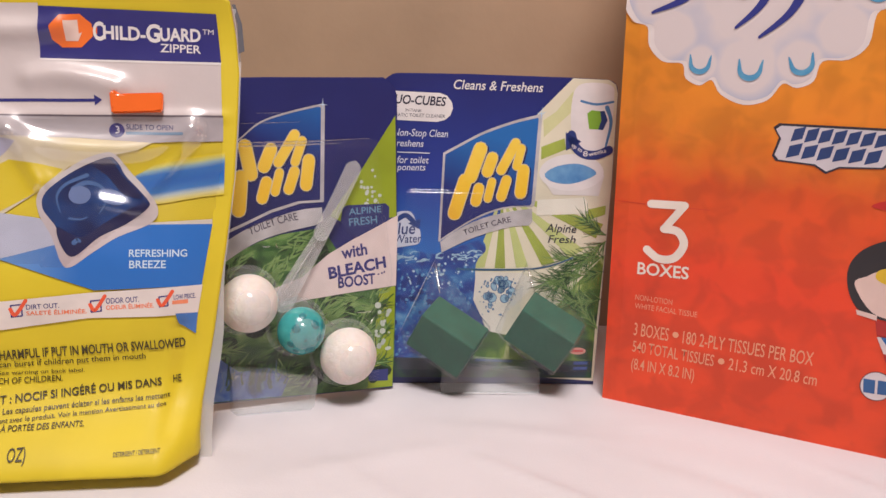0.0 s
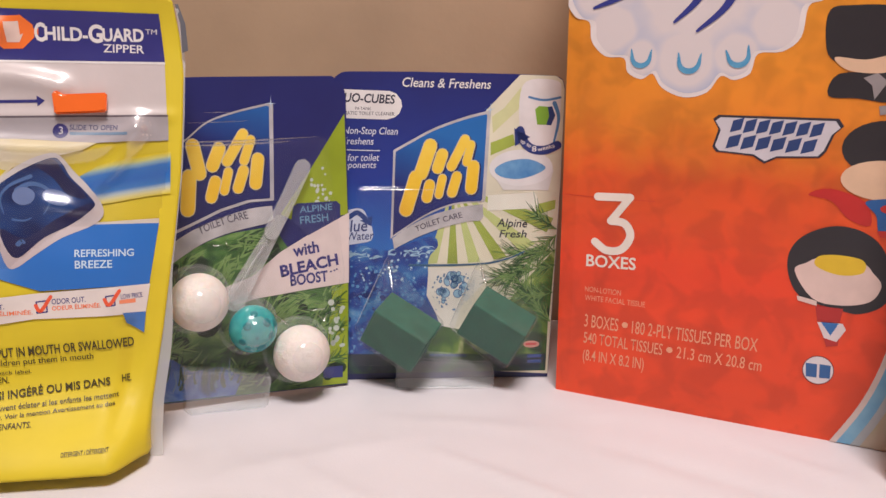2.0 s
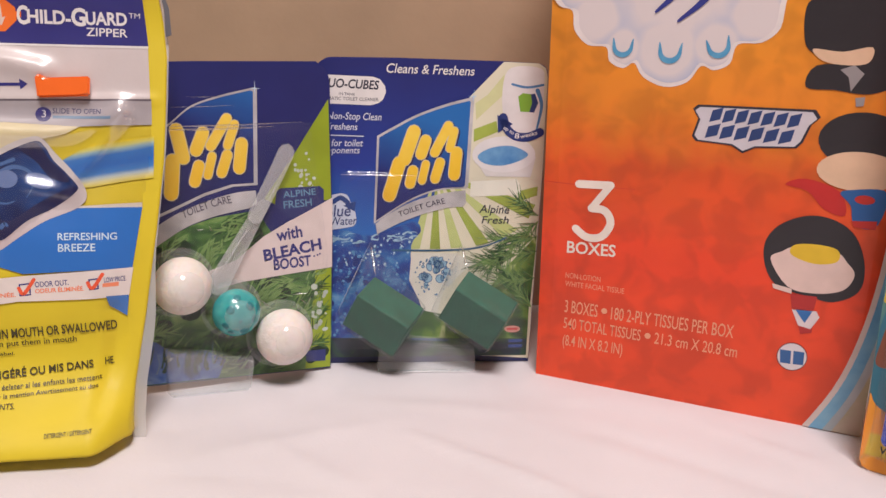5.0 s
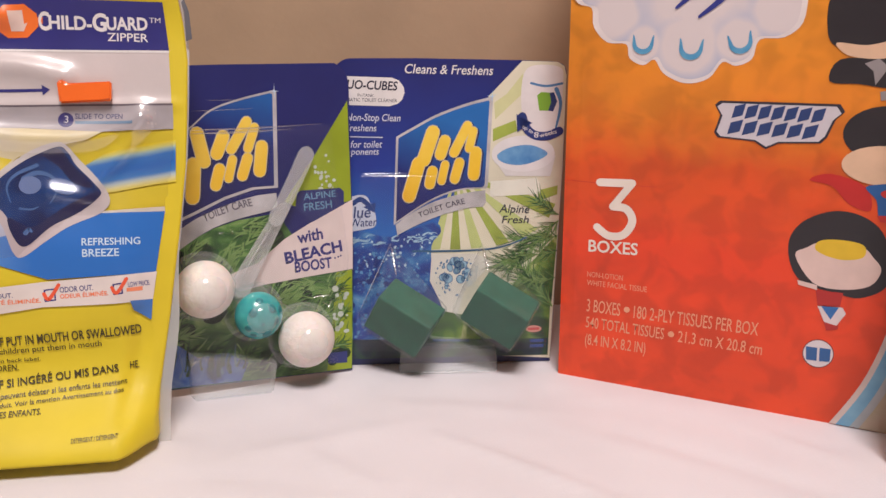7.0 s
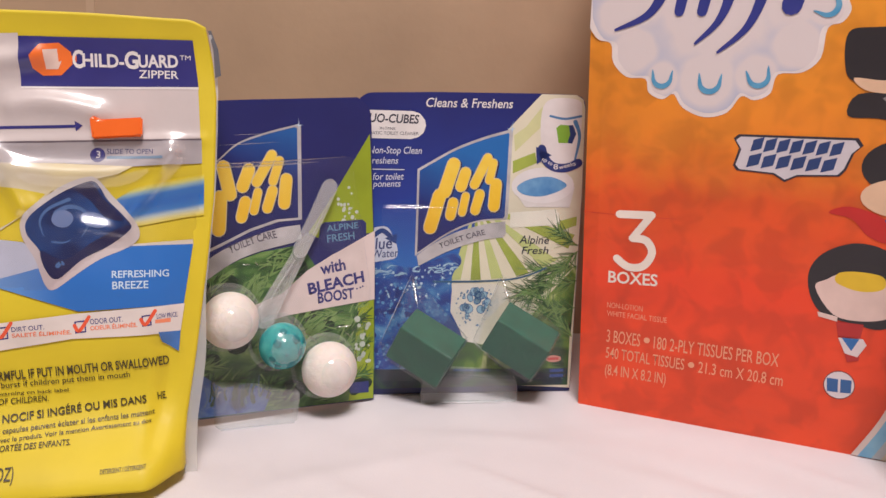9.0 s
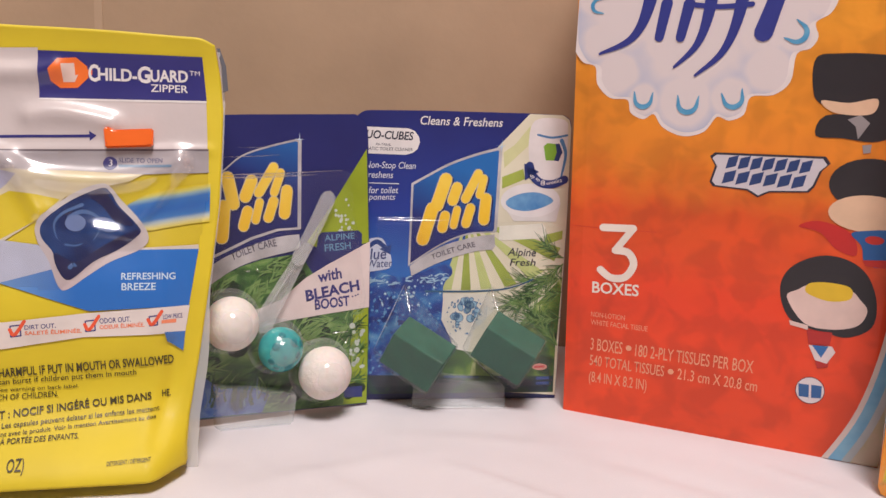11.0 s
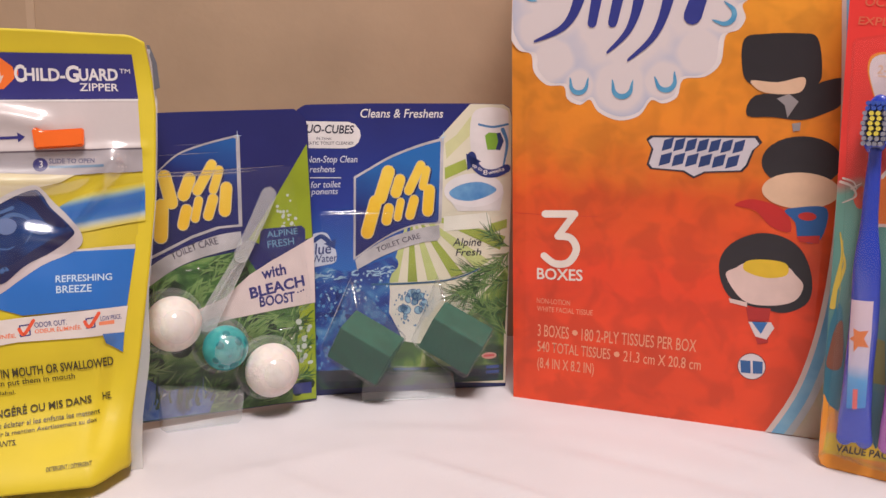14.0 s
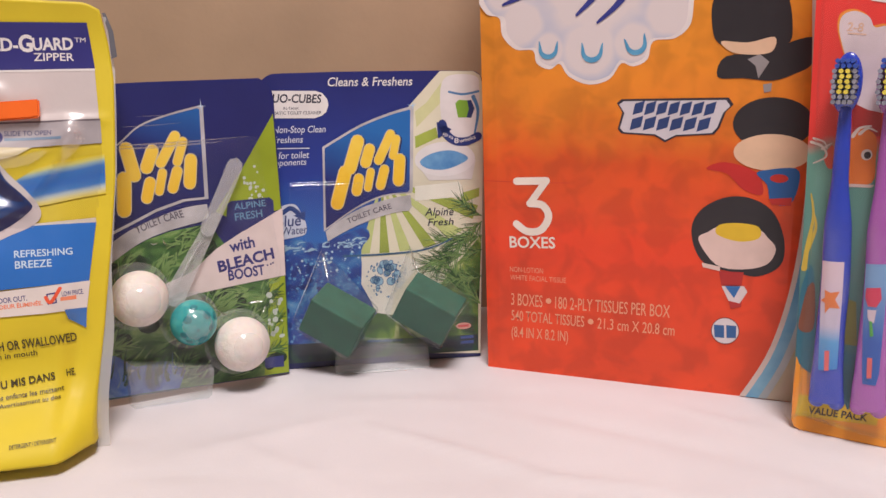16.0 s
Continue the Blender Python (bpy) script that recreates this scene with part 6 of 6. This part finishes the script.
def brush_pack():
    t = thing("toothbrush_pack", pose(0.2563, 0.2463, 0, -1.75, 0, -40.36), "red and teal card of children's toothbrushes under clear plastic", "toothbrush pack")
    out = [(3.5, 0.2), (62, 0.4), (56, 246), (-8.8, 246), (-6.9, 186), (-3.6, 100), (-0.6, 4.5), (0.8, 1.4)]
    # the low teal stops are darkened to paint in shade behind the brushes
    base = graded("pack_card_shaded_print", ((0.0, (236, 150, 44)), (1.0, (236, 62, 58)), (0.1, (232, 140, 44)), (0.16, (58, 102, 112)), (0.5, (92, 142, 132)), (0.62, (112, 162, 148)), (0.66, (222, 60, 54))), lo=0.0, hi=0.2, mottle=0.012, scale=60, coat=0.3)
    part("card", plate(out, 0.8), base, t, "printed cardboard backing")
    decal(t, "orange_rim", [[(0.6, 1.4), (3.6, 0.6), (61, 0.8), (61, 9), (8, 8), (5.2, 15), (3.8, 32), (-1.2, 34)]], ink((238, 154, 46)), 1)
    decal(t, "value_label", [[(1.7, 16.8), (0.9, 6.7), (33.8, 9.4), (34.2, 14.8), (29.5, 17.2), (14.7, 17.8)]], paint("yellow_label", (228, 192, 44), 0.4, vary=0.1), 2)
    lettering(t, "VALUE PACK", [(6.6, 8.9), (30.1, 10.6), (6.2, 12.1)], ink((62, 54, 46)), 3, bold=0.03, shear=0.15)
    cloud = [(3.0, 176.6), (3.8, 181.9), (8.4, 183.6), (13.8, 181.1), (16.3, 176.9), (20.9, 177.2), (28.0, 172.5), (30.8, 145.1), (12.9, 145.7), (8.0, 161.3), (5.0, 169.5)]
    decal(t, "age_cloud_rim", [curve([(p[0] * 1.0 - 0.8, p[1] + 0.9) for p in cloud], True, 4)], ink((238, 150, 60)), 1.5)
    decal(t, "age_cloud", [curve(cloud, True, 4)], ink((222, 206, 212)), 2)
    lettering(t, "2-8", [(5.9, 175.8), (12.0, 175.2), (5.6, 179.3)], ink((226, 186, 160)), 3, bold=0.01)
    decal(t, "age_bar", [[(6.4, 175.1), (13.4, 174.4), (13.4, 173.7), (6.5, 174.4)]], ink((226, 190, 170)), 3)
    lettering(t, "OCEAN", [(-1.6, 203.6), (15.4, 202.1), (-2.0, 207.2)], ink((228, 112, 84)), 3, bold=0.012)
    lettering(t, "EXPLORERS", [(-3.3, 196.1), (24.1, 193.6), (-3.7, 199.4)], ink((228, 112, 84)), 3, bold=0.012)
    decal(t, "brand_bar", [[(12.7, 189.8), (19.8, 188.5), (20.0, 186.3), (14.0, 187.4)]], ink((232, 222, 222)), 3)
    decal(t, "red_patch", [[(11.2, 145.9), (22.4, 145.4), (22.8, 133.2), (12.2, 132.3)]], ink((176, 48, 46)), 1.6)
    decal(t, "orange_shape", [curve([(10.8, 130.6), (14.8, 136.0), (21.0, 133.2), (22.0, 122.9), (21.4, 113.9), (12.2, 113.4)], True, 4)], ink((232, 122, 50)), 2)
    decal(t, "eye_ring", [ellipse((18.4, 125.4), 2.1, 2.3)], ink((226, 214, 204)), 2.6)
    decal(t, "eye_spot", [ellipse((18.7, 125.2), 1.3, 1.5)], ink((52, 44, 44)), 3.0)
    decal(t, "orange_foot", [[(12.5, 112.9), (22.6, 113.1), (21.4, 111.8), (12.7, 111.5)]], ink((220, 196, 190)), 2.4)
    pieces(t, "pale_streak", [stroke([(12.4, 132.8), (14.7, 136.2), (18.9, 137.3)], 1.6, 0.6), stroke([(14.9, 133.9), (17.9, 136.3), (21.3, 135.0)], 1.4, 0.5), stroke([(-3.5, 129.7), (1.0, 128.0), (3.0, 123.9), (-1.8, 120.7)], 1.2, 0.6), stroke([(1.1, 127.0), (4.7, 129.6)], 1.0, 0.3), stroke([(-2.7, 131.3), (1.5, 130.0), (3.1, 127.1)], 0.9, 0.4)], ink((222, 204, 196)), 2.8)
    decal(t, "orange_shape", [curve([(2.1, 123.8), (5.2, 128.6), (6.9, 120.4), (4.3, 118.8)], True, 4)], ink((214, 84, 56)), 2)
    pieces(t, "weed_shape", [stroke([(-1.4, 74.4), (-0.9, 84.7), (0.3, 97.6), (-1.5, 107.5)], 2.4, 0.5), stroke([(-1.1, 82.1), (1.7, 92.6), (0.1, 100.1)], 2.0, 0.4)], ink((206, 178, 70)), 2)
    decal(t, "teal_patch", [curve([(-1.7, 50.8), (-1.6, 66.5), (2.4, 74.8), (7.7, 31.1), (4.7, 27.9), (-0.6, 33.6)], True, 4)], ink((46, 110, 132)), 1.8)
    pieces(t, "brown_patch", [curve([(-1.1, 46.9), (-0.7, 56.2), (0.8, 65.6), (3.5, 67.7), (4.8, 48.1)], True, 4)], ink((128, 74, 52)), 2.2)
    decal(t, "olive_patch", [[(15.6, 43.3), (15.4, 63.9), (20.6, 62.5), (22.7, 43.2)]], ink((122, 116, 56)), 2.4)
    decal(t, "teal_patch", [[(16.7, 39.6), (24.4, 39.9), (24.9, 18.6), (21.9, 13.8), (17.4, 22.4)]], ink((52, 104, 122)), 2.4)
    blue = paint("blue_brush_plastic", (40, 70, 190), 0.22, vary=0.06, scale=40, coat=0.9)
    purple = paint("purple_brush_plastic", (168, 92, 178), 0.22, vary=0.06, scale=40, coat=0.9)
    grip = graded("grip_blue_print", ((0.0, (60, 130, 206)), (1.0, (214, 194, 208)), (0.35, (90, 158, 214)), (0.5, (196, 190, 214))), lo=0.03, hi=0.075, mottle=0.006)
    grip2 = graded("grip_sea_print", ((0.0, (46, 98, 178)), (1.0, (120, 160, 206)), (0.5, (48, 92, 178))), lo=0.02, hi=0.075, mottle=0.006)
    star = [(8.9, 68.1), (11.4, 67.2), (14.9, 68.2), (13.5, 64.5), (15.6, 60.8), (11.6, 60.7), (10.0, 57.9), (9.6, 62.4), (7.7, 63.1), (9.4, 64.9)]
    tag = [(11.4, 41.5), (13.3, 41.8), (13.8, 33.0), (12.0, 32.6)]
    brush(t, (0, 0), blue, (([(6.8, 80.3), (15.4, 80.8), (16.0, 66.0), (16.2, 55.0), (16.9, 34.0), (9.6, 32.2), (8.3, 54.3), (7.4, 66.4)], grip), (star, ink((228, 128, 70))), (tag, ink((226, 110, 110)))), "glossy blue toothbrush with a printed grip")
    step = 16.6
    bloom = [(8.0, 71.0), (13.4, 72.0), (14.2, 67.2), (12.6, 63.6), (9.4, 63.4), (7.9, 67.0)]
    brush(t, (step, 0), purple, (([(6.8, 81.0), (15.2, 82.0), (15.8, 65.5), (16.0, 55.3), (16.4, 35.1), (15.6, 29.8), (10.6, 29.6), (9.8, 36.1), (8.3, 54.3), (7.4, 66.4)], grip2), (bloom, ink((206, 60, 92))), ([(9.4, 62.0), (12.8, 62.4), (12.4, 56.8), (10.6, 57.2), (9.8, 58.8)], ink((208, 192, 206))), ([(10.6, 57.4), (11.6, 57.4), (12.8, 51.2), (11.4, 50.8)], ink((84, 168, 84))), (tag, ink((226, 110, 110)))), "glossy purple toothbrush with a printed grip")
    # the clear tray over the brushes
    tray = curve([(5, 9.5), (56, 10), (57, 60), (54, 180), (48, 192), (2, 191), (-3.0, 178), (0.5, 90), (3, 14)], True, 3)
    part("blister_tray", raised(tray, -0.9, -16.0, 3.0), THIN, t, "clear plastic tray over the brushes")
    return t


brush_pack()
